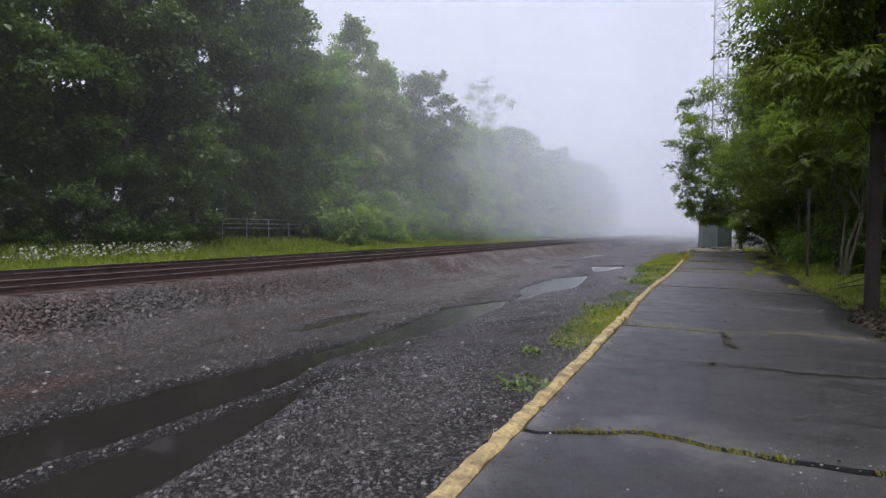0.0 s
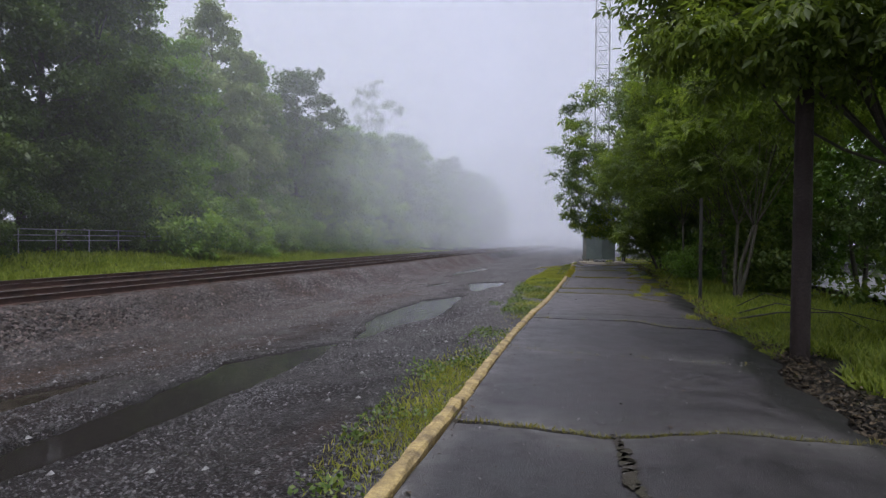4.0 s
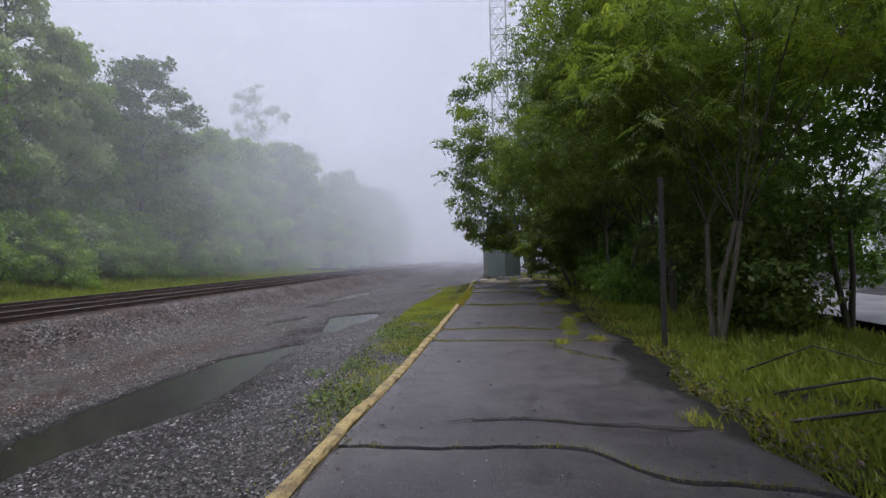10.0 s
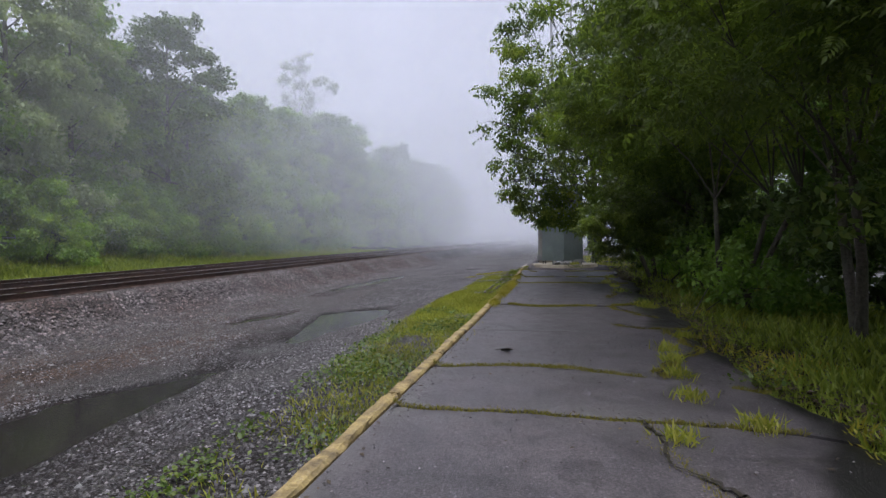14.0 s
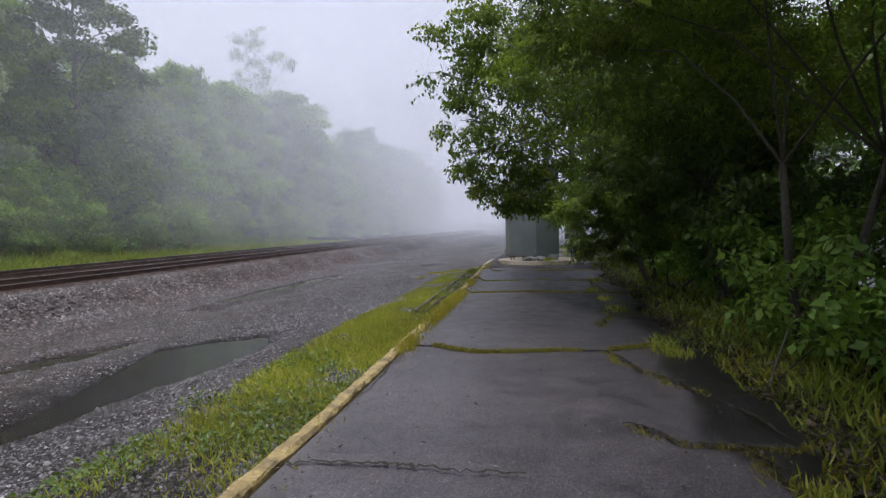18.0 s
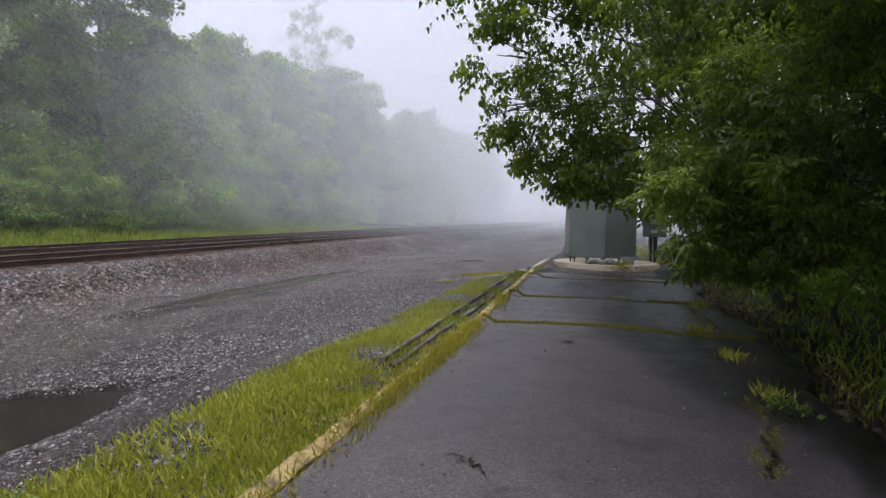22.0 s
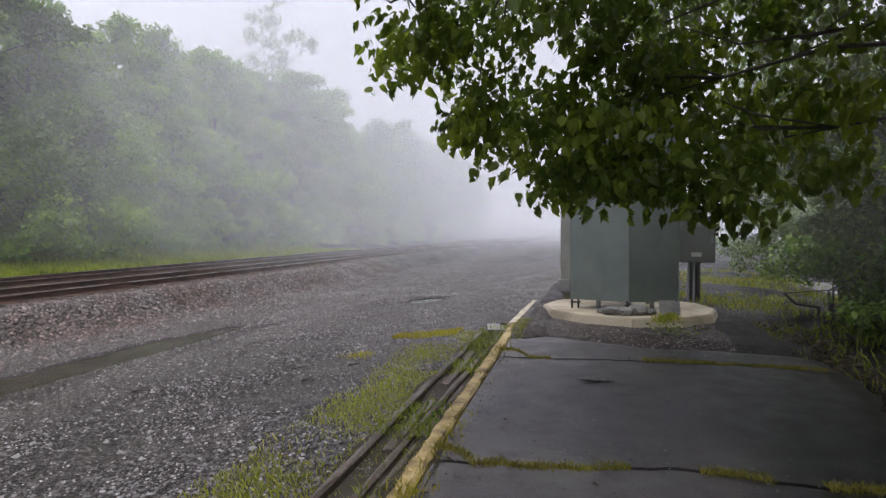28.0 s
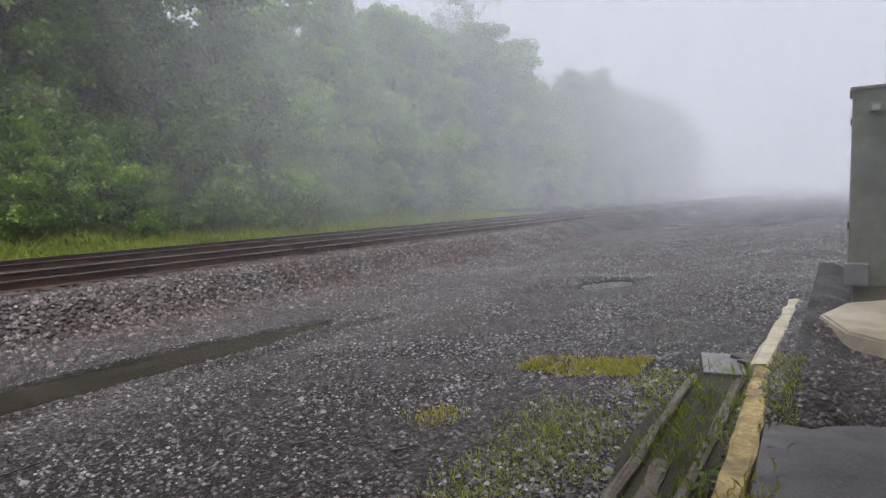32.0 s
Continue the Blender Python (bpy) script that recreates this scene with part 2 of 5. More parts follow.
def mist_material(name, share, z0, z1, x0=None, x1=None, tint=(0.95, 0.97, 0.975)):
    """A flat translucent sheet standing in for fog: most light goes through, the rest is scattered on."""
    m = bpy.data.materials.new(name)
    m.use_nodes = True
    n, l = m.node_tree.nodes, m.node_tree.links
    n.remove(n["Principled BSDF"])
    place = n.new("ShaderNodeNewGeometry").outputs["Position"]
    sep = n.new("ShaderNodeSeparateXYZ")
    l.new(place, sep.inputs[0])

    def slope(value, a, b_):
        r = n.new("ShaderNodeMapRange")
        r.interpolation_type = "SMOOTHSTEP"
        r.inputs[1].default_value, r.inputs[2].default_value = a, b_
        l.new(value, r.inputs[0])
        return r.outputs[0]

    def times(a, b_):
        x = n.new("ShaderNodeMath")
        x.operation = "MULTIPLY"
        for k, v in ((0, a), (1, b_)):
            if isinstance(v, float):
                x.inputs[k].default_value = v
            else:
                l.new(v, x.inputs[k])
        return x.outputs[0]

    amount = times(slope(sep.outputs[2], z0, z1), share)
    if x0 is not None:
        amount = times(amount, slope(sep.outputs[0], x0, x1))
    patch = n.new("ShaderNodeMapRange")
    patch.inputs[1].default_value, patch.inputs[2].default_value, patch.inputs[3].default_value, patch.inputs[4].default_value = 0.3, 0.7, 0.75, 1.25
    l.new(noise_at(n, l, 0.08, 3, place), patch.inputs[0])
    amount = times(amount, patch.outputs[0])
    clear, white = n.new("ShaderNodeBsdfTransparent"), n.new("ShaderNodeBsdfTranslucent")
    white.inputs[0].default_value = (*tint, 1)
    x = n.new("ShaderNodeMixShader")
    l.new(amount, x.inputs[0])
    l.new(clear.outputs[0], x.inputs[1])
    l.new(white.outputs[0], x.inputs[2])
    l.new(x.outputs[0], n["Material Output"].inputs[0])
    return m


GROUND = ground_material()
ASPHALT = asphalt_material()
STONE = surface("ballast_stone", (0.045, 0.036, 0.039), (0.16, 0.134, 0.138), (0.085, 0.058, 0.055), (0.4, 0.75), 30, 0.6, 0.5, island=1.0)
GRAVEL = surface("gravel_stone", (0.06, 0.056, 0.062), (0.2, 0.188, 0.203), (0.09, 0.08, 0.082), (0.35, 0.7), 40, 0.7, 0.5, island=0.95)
# darker stones for the first stretch of the ballast and the lot
DARK_STONE = surface("dark_ballast_stone", (0.024, 0.018, 0.018), (0.08, 0.062, 0.06), (0.05, 0.032, 0.027), (0.35, 0.7), 30, 0.6, 0.5, island=0.9)
DARK_GRAVEL = surface("dark_gravel_stone", (0.028, 0.026, 0.029), (0.09, 0.083, 0.09), (0.045, 0.039, 0.04), (0.3, 0.65), 40, 0.7, 0.5, island=0.95)
RAIL_SIDE = surface("rusty_rail", (0.075, 0.043, 0.034), (0.15, 0.09, 0.072), (0.07, 0.052, 0.049), (0.6, 0.85), 40, 2.0, 0.3, 0.3)
RAIL_TOP = surface("worn_rail_head", (0.66, 0.65, 0.66), (0.8, 0.79, 0.8), (0.55, 0.5, 0.48), (0.25, 0.42), 30, 1.0, 0.05, 1.0)
TIE = surface("creosoted_sleeper", (0.035, 0.026, 0.024), (0.085, 0.065, 0.06), (0.05, 0.04, 0.038), (0.6, 0.9), 25, 2.0, 0.6)
YELLOW = surface("worn_yellow_paint", (0.29, 0.205, 0.085), (0.58, 0.44, 0.19), (0.14, 0.105, 0.065), (0.5, 0.8), 30, 5.0, 0.8, depth=0.03)
PALE = surface("faded_cream_paint", (0.42, 0.37, 0.28), (0.58, 0.53, 0.42), (0.3, 0.26, 0.2), (0.5, 0.8), 28, 2.5, 0.5, depth=0.02)
BEAM = surface("weathered_timber", (0.055, 0.044, 0.04), (0.2, 0.168, 0.152), (0.08, 0.062, 0.056), (0.5, 0.85), 35, 1.6, 0.7, depth=0.02)
SLAB_OLD = surface("grey_board", (0.16, 0.16, 0.165), (0.27, 0.265, 0.27), (0.12, 0.12, 0.12), (0.3, 0.6), 30, 2, 0.4)
CONCRETE = surface("stained_concrete", (0.36, 0.31, 0.24), (0.52, 0.46, 0.37), (0.26, 0.22, 0.17), (0.55, 0.8), 40, 1.6, 0.4)
CLAD = surface("grey_green_sheet_metal", (0.3, 0.365, 0.36), (0.35, 0.415, 0.41), (0.25, 0.31, 0.31), (0.3, 0.48), 9, 1.1, 0.05, 0.75)
ALU = surface("dull_aluminium", (0.3, 0.3, 0.28), (0.4, 0.4, 0.38), (0.25, 0.25, 0.235), (0.4, 0.6), 12, 1.2, 0.08, 0.6)
STEEL = surface("galvanised_steel", (0.32, 0.33, 0.34), (0.45, 0.46, 0.48), (0.25, 0.25, 0.26), (0.4, 0.65), 20, 1.5, 0.1, 0.7)
DARK = surface("dark_paint", (0.018, 0.017, 0.018), (0.035, 0.033, 0.034), (0.03, 0.024, 0.02), (0.4, 0.7), 30, 2.0, 0.2)
BOX = surface("grey_green_box_paint", (0.09, 0.1, 0.09), (0.12, 0.13, 0.12), (0.07, 0.08, 0.07), (0.35, 0.6), 15, 2.0, 0.1)
POLE_WOOD = surface("brown_pole_wood", (0.02, 0.013, 0.011), (0.05, 0.033, 0.027), (0.03, 0.02, 0.017), (0.6, 0.9), 30, 1.5, 0.7, depth=0.02)
BARK = surface("bark", (0.045, 0.038, 0.03), (0.12, 0.105, 0.085), (0.07, 0.07, 0.05), (0.7, 0.95), 22, 1.8, 0.9, depth=0.03)
LABEL = surface("pale_label", (0.5, 0.5, 0.48), (0.6, 0.6, 0.58), (0.4, 0.4, 0.38), (0.4, 0.6), 30, 4, 0.05)
ROAD = surface("pale_wet_road", (0.09, 0.09, 0.095), (0.14, 0.14, 0.145), (0.11, 0.105, 0.1), (0.35, 0.6), 50, 0.5, 0.3)
LITTER = surface("dead_leaves", (0.035, 0.023, 0.014), (0.1, 0.07, 0.038), (0.05, 0.035, 0.02), (0.5, 0.8), 30, 2, 0.4, island=0.7)
EARTH = surface("damp_earth", (0.014, 0.011, 0.009), (0.04, 0.031, 0.024), (0.034, 0.032, 0.014), (0.7, 0.95), 40, 3.0, 0.9, depth=0.02)
MOSS = leaf_material("moss", ((0.2, 0.2, 0.025), (0.3, 0.28, 0.045), (0.38, 0.31, 0.08)), 0.8, 0.15)
GRASS = leaf_material("grass_blade", ((0.25, 0.3, 0.038), (0.39, 0.42, 0.06), (0.54, 0.5, 0.12)), 0.5, 0.3)
STRAW = leaf_material("yellowing_grass", ((0.3, 0.28, 0.03), (0.44, 0.4, 0.05), (0.5, 0.42, 0.09)), 0.5, 0.3)
VERGE = leaf_material("verge_grass", ((0.16, 0.225, 0.03), (0.26, 0.325, 0.042), (0.38, 0.43, 0.075)), 0.5, 0.3)
WEED = leaf_material("weed_leaf", ((0.06, 0.11, 0.018), (0.105, 0.17, 0.028), (0.18, 0.23, 0.042)), 0.45, 0.3)
WOODS = leaf_material("woodland_leaf", ((0.075, 0.15, 0.028), (0.18, 0.32, 0.05), (0.38, 0.52, 0.09)), 0.45, 0.3, toned=True)
DEEP = leaf_material("deep_green_leaf", ((0.045, 0.082, 0.022), (0.092, 0.155, 0.038), (0.17, 0.235, 0.06)), 0.45, 0.3, toned=True)
PALE_LEAF = leaf_material("pale_woodland_leaf", ((0.2, 0.27, 0.12), (0.34, 0.42, 0.2), (0.5, 0.56, 0.33)), 0.5, 0.3, toned=True)
BUSH = leaf_material("bush_leaf", ((0.085, 0.165, 0.03), (0.21, 0.36, 0.052), (0.42, 0.55, 0.095)), 0.45, 0.35, toned=True)
ASH = leaf_material("feathery_leaflet", ((0.05, 0.078, 0.022), (0.145, 0.205, 0.045), (0.45, 0.55, 0.1)), 0.34, 0.55, toned=True)
HEART = leaf_material("heart_leaf", ((0.05, 0.088, 0.022), (0.155, 0.23, 0.045), (0.5, 0.57, 0.1)), 0.26, 0.5, toned=True)
FLOWER = leaf_material("white_petal", ((0.55, 0.55, 0.52), (0.65, 0.65, 0.62), (0.7, 0.7, 0.68)), 0.6, 0.3)
WATER, _n, _l, _b = nodes_of("muddy_water", 0.05)
_b.inputs["Base Color"].default_value = (0.021, 0.018, 0.017, 1)
_b.inputs["IOR"].default_value = 1.33
bump_on(_n, _l, _b, noise_at(_n, _l, 2.5, 2, _n.new("ShaderNodeNewGeometry").outputs["Position"]), 0.04, 0.01)

SILT, _n, _l, _b = nodes_of("silty_water", 0.22)
_l.new(ramp(_n, _l, noise_at(_n, _l, 3.0, 5, _n.new("ShaderNodeNewGeometry").outputs["Position"]), [(0.35, (0.02, 0.016, 0.014)), (0.65, (0.05, 0.04, 0.034))]), _b.inputs["Base Color"])
_b.inputs["IOR"].default_value = 1.33

# ---- mesh tools ----
rng = np.random.default_rng(7)


def mesh_from(name, verts, faces, material, smooth=False):
    me = bpy.data.meshes.new(name)
    me.from_pydata([tuple(v) for v in verts], [], faces)
    me.materials.append(material)
    if smooth:
        me.shade_smooth()
    return me


def arrays_mesh(name, verts, tris, material, smooth=False):
    """A mesh from big arrays of vertices and triangles."""
    me = bpy.data.meshes.new(name)
    verts, tris = np.asarray(verts, np.float32), np.asarray(tris, np.int32)
    me.vertices.add(len(verts))
    me.vertices.foreach_set("co", verts.ravel())
    me.loops.add(tris.size)
    me.loops.foreach_set("vertex_index", tris.ravel())
    me.polygons.add(len(tris))
    me.polygons.foreach_set("loop_start", np.arange(0, tris.size, 3, dtype=np.int32))
    me.polygons.foreach_set("loop_total", np.full(len(tris), 3, np.int32))
    me.materials.append(material)
    me.update(calc_edges=True)
    if smooth:
        me.shade_smooth()
    return me


def part(name, bm, material, parent, label=""):
    """Links a bmesh as one mesh object under a thing or a part."""
    me = bpy.data.meshes.new(name)
    bm.normal_update()
    bm.to_mesh(me)
    bm.free()
    me.materials.append(material)
    ob = new(name, me)
    ob.parent = parent
    if label:
        ob["label"] = label
    return ob


def piece(name, me, parent, m=None, label=""):
    ob = new(name, me)
    ob.parent = parent
    if m is not None:
        ob.matrix_basis = m
    if label:
        ob["label"] = label
    return ob


def thing(name, label, category, place=(0, 0, 0), turn=0.0, group="", kind=""):
    ob = new(name)
    ob.empty_display_size = 0.2
    ob.matrix_basis = pose(*place, 0, 0, turn)
    return tagged(ob, label, category, group, kind)


def box_bm(x0, x1, y0, y1, z0, z1, bevel=0.0, segments=2):
    bm = bmesh.new()
    v = [bm.verts.new(p) for p in ((x0, y0, z0), (x1, y0, z0), (x1, y1, z0), (x0, y1, z0), (x0, y0, z1), (x1, y0, z1), (x1, y1, z1), (x0, y1, z1))]
    for f in ((3, 2, 1, 0), (4, 5, 6, 7), (0, 1, 5, 4), (1, 2, 6, 5), (2, 3, 7, 6), (3, 0, 4, 7)):
        bm.faces.new([v[k] for k in f])
    if bevel:
        bmesh.ops.bevel(bm, geom=bm.edges[:], offset=bevel, segments=segments, affect="EDGES", profile=0.6)
    return bm


def worn_beam(length, width, height, seed, bevel=0.015, cuts=10, rough=0.008):
    """A beam along y with worn, uneven edges."""
    r = random.Random(seed)
    bm = bmesh.new()
    rings = []
    for k in range(cuts + 1):
        y = length * k / cuts
        w, h = width / 2, height
        j = lambda s=1.0: r.uniform(-rough, rough) * s  # noqa: E731
        b = bevel * r.uniform(0.6, 1.8)
        pts = [(-w + j(), 0), (w + j(), 0), (w + j(), h - b), (w - b + j(), h + j()), (0, h + j()), (-w + b + j(), h + j()), (-w + j(), h - b)]
        rings.append([bm.verts.new((x, y + (j(2) if k in (0, cuts) else 0), z)) for x, z in pts])
    for a, b_ in zip(rings, rings[1:]):
        for k in range(len(a)):
            bm.faces.new((a[k], a[(k + 1) % len(a)], b_[(k + 1) % len(a)], b_[k]))
    bm.faces.new(rings[0])
    bm.faces.new(rings[-1][::-1])
    bmesh.ops.recalc_face_normals(bm, faces=bm.faces[:])
    return bm


def tubes(paths, sides=6):
    """Tapered tubes along paths of (point, radius), as one array of vertices and triangles."""
    vs, fs, base = [], [], 0
    for path in paths:
        pts = np.array([p for p, _ in path], float)
        rad = [r for _, r in path]
        for k, p in enumerate(pts):
            d = pts[min(k + 1, len(pts) - 1)] - pts[max(k - 1, 0)]
            d /= np.linalg.norm(d) + 1e-9
            a = np.cross(d, (0.31, 0.95, 0.1))
            a /= np.linalg.norm(a) + 1e-9
            b = np.cross(d, a)
            for s in range(sides):
                t = 2 * math.pi * s / sides
                vs.append(p + rad[k] * (math.cos(t) * a + math.sin(t) * b))
        for k in range(len(pts) - 1):
            for s in range(sides):
                i, j = base + k * sides + s, base + k * sides + (s + 1) % sides
                fs += [(i, j, j + sides), (i, j + sides, i + sides)]
        tip = base + (len(pts) - 1) * sides
        fs += [(tip, tip + s, tip + s + 1) for s in range(1, sides - 1)]
        base += len(pts) * sides
    return np.array(vs), np.array(fs)


def scattered(tv, tf, places, scale, yaw, tilt, roll):
    """Copies of a small template, each at its place with its own size and turn, as one array."""
    tv, tf = np.asarray(tv, float), np.asarray(tf, int)
    cy, sy, ct, st, cr, sr = np.cos(yaw), np.sin(yaw), np.cos(tilt), np.sin(tilt), np.cos(roll), np.sin(roll)
    o, i = np.zeros_like(yaw), np.ones_like(yaw)
    rz = np.array([[cy, -sy, o], [sy, cy, o], [o, o, i]]).transpose(2, 0, 1)
    rx = np.array([[i, o, o], [o, ct, -st], [o, st, ct]]).transpose(2, 0, 1)
    ry = np.array([[cr, o, sr], [o, i, o], [-sr, o, cr]]).transpose(2, 0, 1)
    m = rz @ rx @ ry
    v = np.einsum("nij,vj->nvi", m, tv) * np.asarray(scale)[:, None, None] + np.asarray(places)[:, None, :]
    f = tf[None] + (np.arange(len(places)) * len(tv))[:, None, None]
    return v.reshape(-1, 3), f.reshape(-1, 3)


# ---- the lie of the land ----


def kerb_x(y):
    """The platform's edge, which wavers and swings out a little at its far end."""
    return np.interp(y, [0, 4, 10, 14.5, 17, 20, 28, 31, 36, 39, 42, 44, 46], [-1.08, -1.08, -1.1, -1.21, -1.2, -1.12, -1.12, -1.17, -1.21, -1.32, -1.4, -1.47, -1.5])


def ease(x, a, b):
    t = np.clip((x - a) / (b - a), 0, 1)
    return t * t * (3 - 2 * t)


def wave(x, y, k=1.0, s=0.0):
    return (np.sin(k * (1.3 * x + 0.7 * y) + s) + np.sin(k * (0.57 * x - 1.1 * y) + 2.1 * s + 1) + np.sin(k * (2.3 * x + 1.9 * y) + 3 * s) * 0.6 + np.sin(k * (-3.7 * x + 2.9 * y) + 5 * s) * 0.35) / 2.9


# rain pools in the ruts: water level, then (y, edge, edge) along each
POOLS = [
    (-0.42, [(-3, -5.5, -4.45), (4, -5.52, -4.5), (6, -5.5, -4.42), (8, -5.2, -4.75), (10, -5.12, -4.42), (12, -5.36, -4.4), (13.2, -5.55, -4.38), (14.5, -5.15, -4.5), (15.4, -4.76, -4.66)]),
    (-0.4, [(-3, -4.25, -3.5), (4.2, -4.2, -3.45), (5, -4.15, -3.58), (6.6, -4.12, -4.04)]),
    (-0.51, [(16.4, -4.78, -4.64), (17.6, -5.0, -4.6), (18.8, -5.45, -4.5), (20, -5.68, -4.06), (22, -5.62, -4.22), (24, -5.66, -4.45), (25.9, -4.8, -4.66)]),
    (-0.52, [(28.2, -4.85, -4.6), (30, -5.3, -4.42), (31.2, -5.62, -4.2), (32.2, -5.9, -4.14), (33, -5.4, -4.3), (33.5, -4.7, -4.5)]),
    (-0.46, [(37.5, -8.1, -7.95), (40.5, -8.3, -7.4), (42.5, -8.15, -7.35), (44.2, -8.15, -7.3), (46, -7.65, -7.45)]),
    (-0.42, [(50.3, -5.3, -5.0), (51.0, -5.35, -4.45), (51.6, -4.9, -4.5)]),
    (-0.47, [(9.6, -6.85, -6.7), (10.6, -7.05, -6.55), (12.2, -6.85, -6.7)]),
    (-0.59, [(30.6, -7.6, -7.4), (31.6, -7.6, -6.95), (33, -7.1, -6.95)]),
]


def pool(k, x, y):
    """How far inside pool k a point lies, in metres; below zero outside."""
    ys, a, b = np.array(POOLS[k][1]).T
    s = np.minimum(x - np.interp(y, ys, a), np.interp(y, ys, b) - x) + 0.06 * wave(x, y, 3.1, k) + 0.03 * wave(x, y, 9.0, 2 + k)
    return np.minimum(s, np.minimum(y - ys[0], ys[-1] - y) * 0.6)


def wetness(x, y):
    return np.maximum.reduce([pool(k, x, y) for k in range(len(POOLS))])


def land(x, y):
    x, y = np.asarray(x, float), np.asarray(y, float)
    z = np.interp(x, [-10.6, -8.5, -6.7, -4.4, -3.0, -1.3], [-0.47, -0.5, -0.44, -0.37, -0.27, -0.2])
    z = z - 0.1 * ease(-x, 2.5, 4.5) * (1 - ease(-x, 9.0, 10.5)) * ease(y, 10, 20) * (1 - ease(y, 34, 41))
    z = z + 0.012 * wave(x, y, 1.1) + 0.008 * wave(x, y, 4.3, 1) + 0.005 * wave(x, y, 11.0, 3)
    z = z + 0.57 * ease(-x, 10.1, 11.35) - 0.03 * ease(-x, 14.6, 15.2) - 0.2 * ease(-x, 18.2, 19.4)
    z = z + 0.75 * ease(-x, 21.5, 26) + 2.5 * ease(-x, 27, 48) + 0.10 * wave(x, y, 0.5, 2) * ease(-x, 19, 22)
    z = z + 0.07 * ease(x, -3.2, -2.2) * (1 - ease(x, -1.2, -1.0)) * ease(y, 5, 12)
    z = z - 0.02 * ease(x, -1.3, -1.0) + 0.13 * ease(x, 2.1, 2.6) - 0.6 * ease(x, 4.5, 9) + 0.05 * wave(x, y, 0.8, 1) * ease(x, 2.4, 3.5)
    z = z + 0.2 * ease(y, 42.9, 44.2) * np.maximum(ease(x, -1.75, -1.45), ease(x, -5.0, -1.3) * ease(y, 46.0, 50.5)) * (1 - ease(x, 2.1, 2.6))
    for k, (level, _) in enumerate(POOLS):
        s = pool(k, x, y)
        w = ease(s, -0.45, -0.05)
        z = z * (1 - w) + w * (level - 0.05 * np.tanh(s / 0.18))
    return z


def grid(name, xs, ys, material):
    gx, gy = np.meshgrid(xs, ys)
    v = np.stack([gx, gy, land(gx, gy)], -1).reshape(-1, 3)
    w = len(xs)
    i = (np.arange(len(ys) - 1)[:, None] * w + np.arange(w - 1)).ravel()
    f = np.concatenate([np.stack([i, i + 1, i + w + 1], -1), np.stack([i, i + w + 1, i + w], -1)])
    me = arrays_mesh(name, v, f, material, smooth=True)
    wet = ease(wetness(v[:, 0], v[:, 1]) + 0.25 * wave(v[:, 0], v[:, 1], 1.9, 3), -0.75, 0.0)
    me.attributes.new("damp", "FLOAT", "POINT").data.foreach_set("value", wet.astype(np.float32))
    return me


xs = np.concatenate([[-900, -400, -200, -120, -80, -60], np.arange(-48, -24, 2.0), np.arange(-24, -12, 0.4), np.arange(-12, -0.9, 0.11), np.arange(-0.9, 2, 0.5), np.arange(2, 10, 0.25), [11, 13, 16, 20, 30, 50, 100, 250, 900]])
ys = np.concatenate([[-900, -300, -100, -50, -30, -20, -12, -6], np.arange(-3, 56, 0.14), np.arange(56, 90, 1.0), np.arange(90, 150, 5.0), [160, 200, 300, 500, 900]])
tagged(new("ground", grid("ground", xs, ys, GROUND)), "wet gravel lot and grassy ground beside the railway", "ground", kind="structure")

# rain water that stands in the ruts
def water(k, label, material=WATER):
    level, rows = POOLS[k]
    ys, a, b = np.array(rows).T
    y = np.arange(ys[0] - 0.1, ys[-1] + 0.1, 0.25)
    vs = np.concatenate([np.stack([np.interp(y, ys, a) - 0.2, y, 0 * y + level], -1), np.stack([np.interp(y, ys, b) + 0.2, y, 0 * y + level], -1)])
    m = len(y)
    i = np.arange(m - 1)
    fs = np.concatenate([np.stack([i, i + m, i + m + 1], -1), np.stack([i, i + m + 1, i + 1], -1)])
    return tagged(new("puddle", arrays_mesh("puddle", vs, fs, material)), label, "puddle", group="puddles on the lot", kind="structure")


for k in range(4):
    water(k, "long muddy rain puddle in a rut of the gravel lot")
water(4, "shallow muddy puddle along the foot of the ballast", SILT)
water(5, "small pale puddle on the gravel lot")
water(6, "narrow brown puddle in the gravel", SILT)
water(7, "narrow brown puddle in the gravel", SILT)

# ---- mist, built from flat translucent sheets ----
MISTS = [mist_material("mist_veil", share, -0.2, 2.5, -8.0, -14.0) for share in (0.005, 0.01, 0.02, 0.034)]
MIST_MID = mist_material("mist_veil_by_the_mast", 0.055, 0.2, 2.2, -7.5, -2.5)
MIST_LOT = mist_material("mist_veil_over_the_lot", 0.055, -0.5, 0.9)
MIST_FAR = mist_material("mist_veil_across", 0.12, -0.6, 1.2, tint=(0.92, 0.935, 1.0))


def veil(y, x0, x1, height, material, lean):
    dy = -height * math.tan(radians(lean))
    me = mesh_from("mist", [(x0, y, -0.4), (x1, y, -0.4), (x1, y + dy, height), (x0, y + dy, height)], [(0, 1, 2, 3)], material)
    return tagged(new("mist", me), "flat translucent sheet standing in for mist over the railway", "mist", group="drifting mist", kind="stuff")


# sheets added for haze, stacked along y and kept off the camera's path
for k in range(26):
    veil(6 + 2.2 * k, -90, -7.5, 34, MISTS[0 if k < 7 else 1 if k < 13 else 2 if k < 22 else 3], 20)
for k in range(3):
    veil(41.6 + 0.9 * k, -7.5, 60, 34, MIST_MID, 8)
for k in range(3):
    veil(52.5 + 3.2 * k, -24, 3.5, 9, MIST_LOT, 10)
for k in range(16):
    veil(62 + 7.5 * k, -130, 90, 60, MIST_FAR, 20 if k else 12)

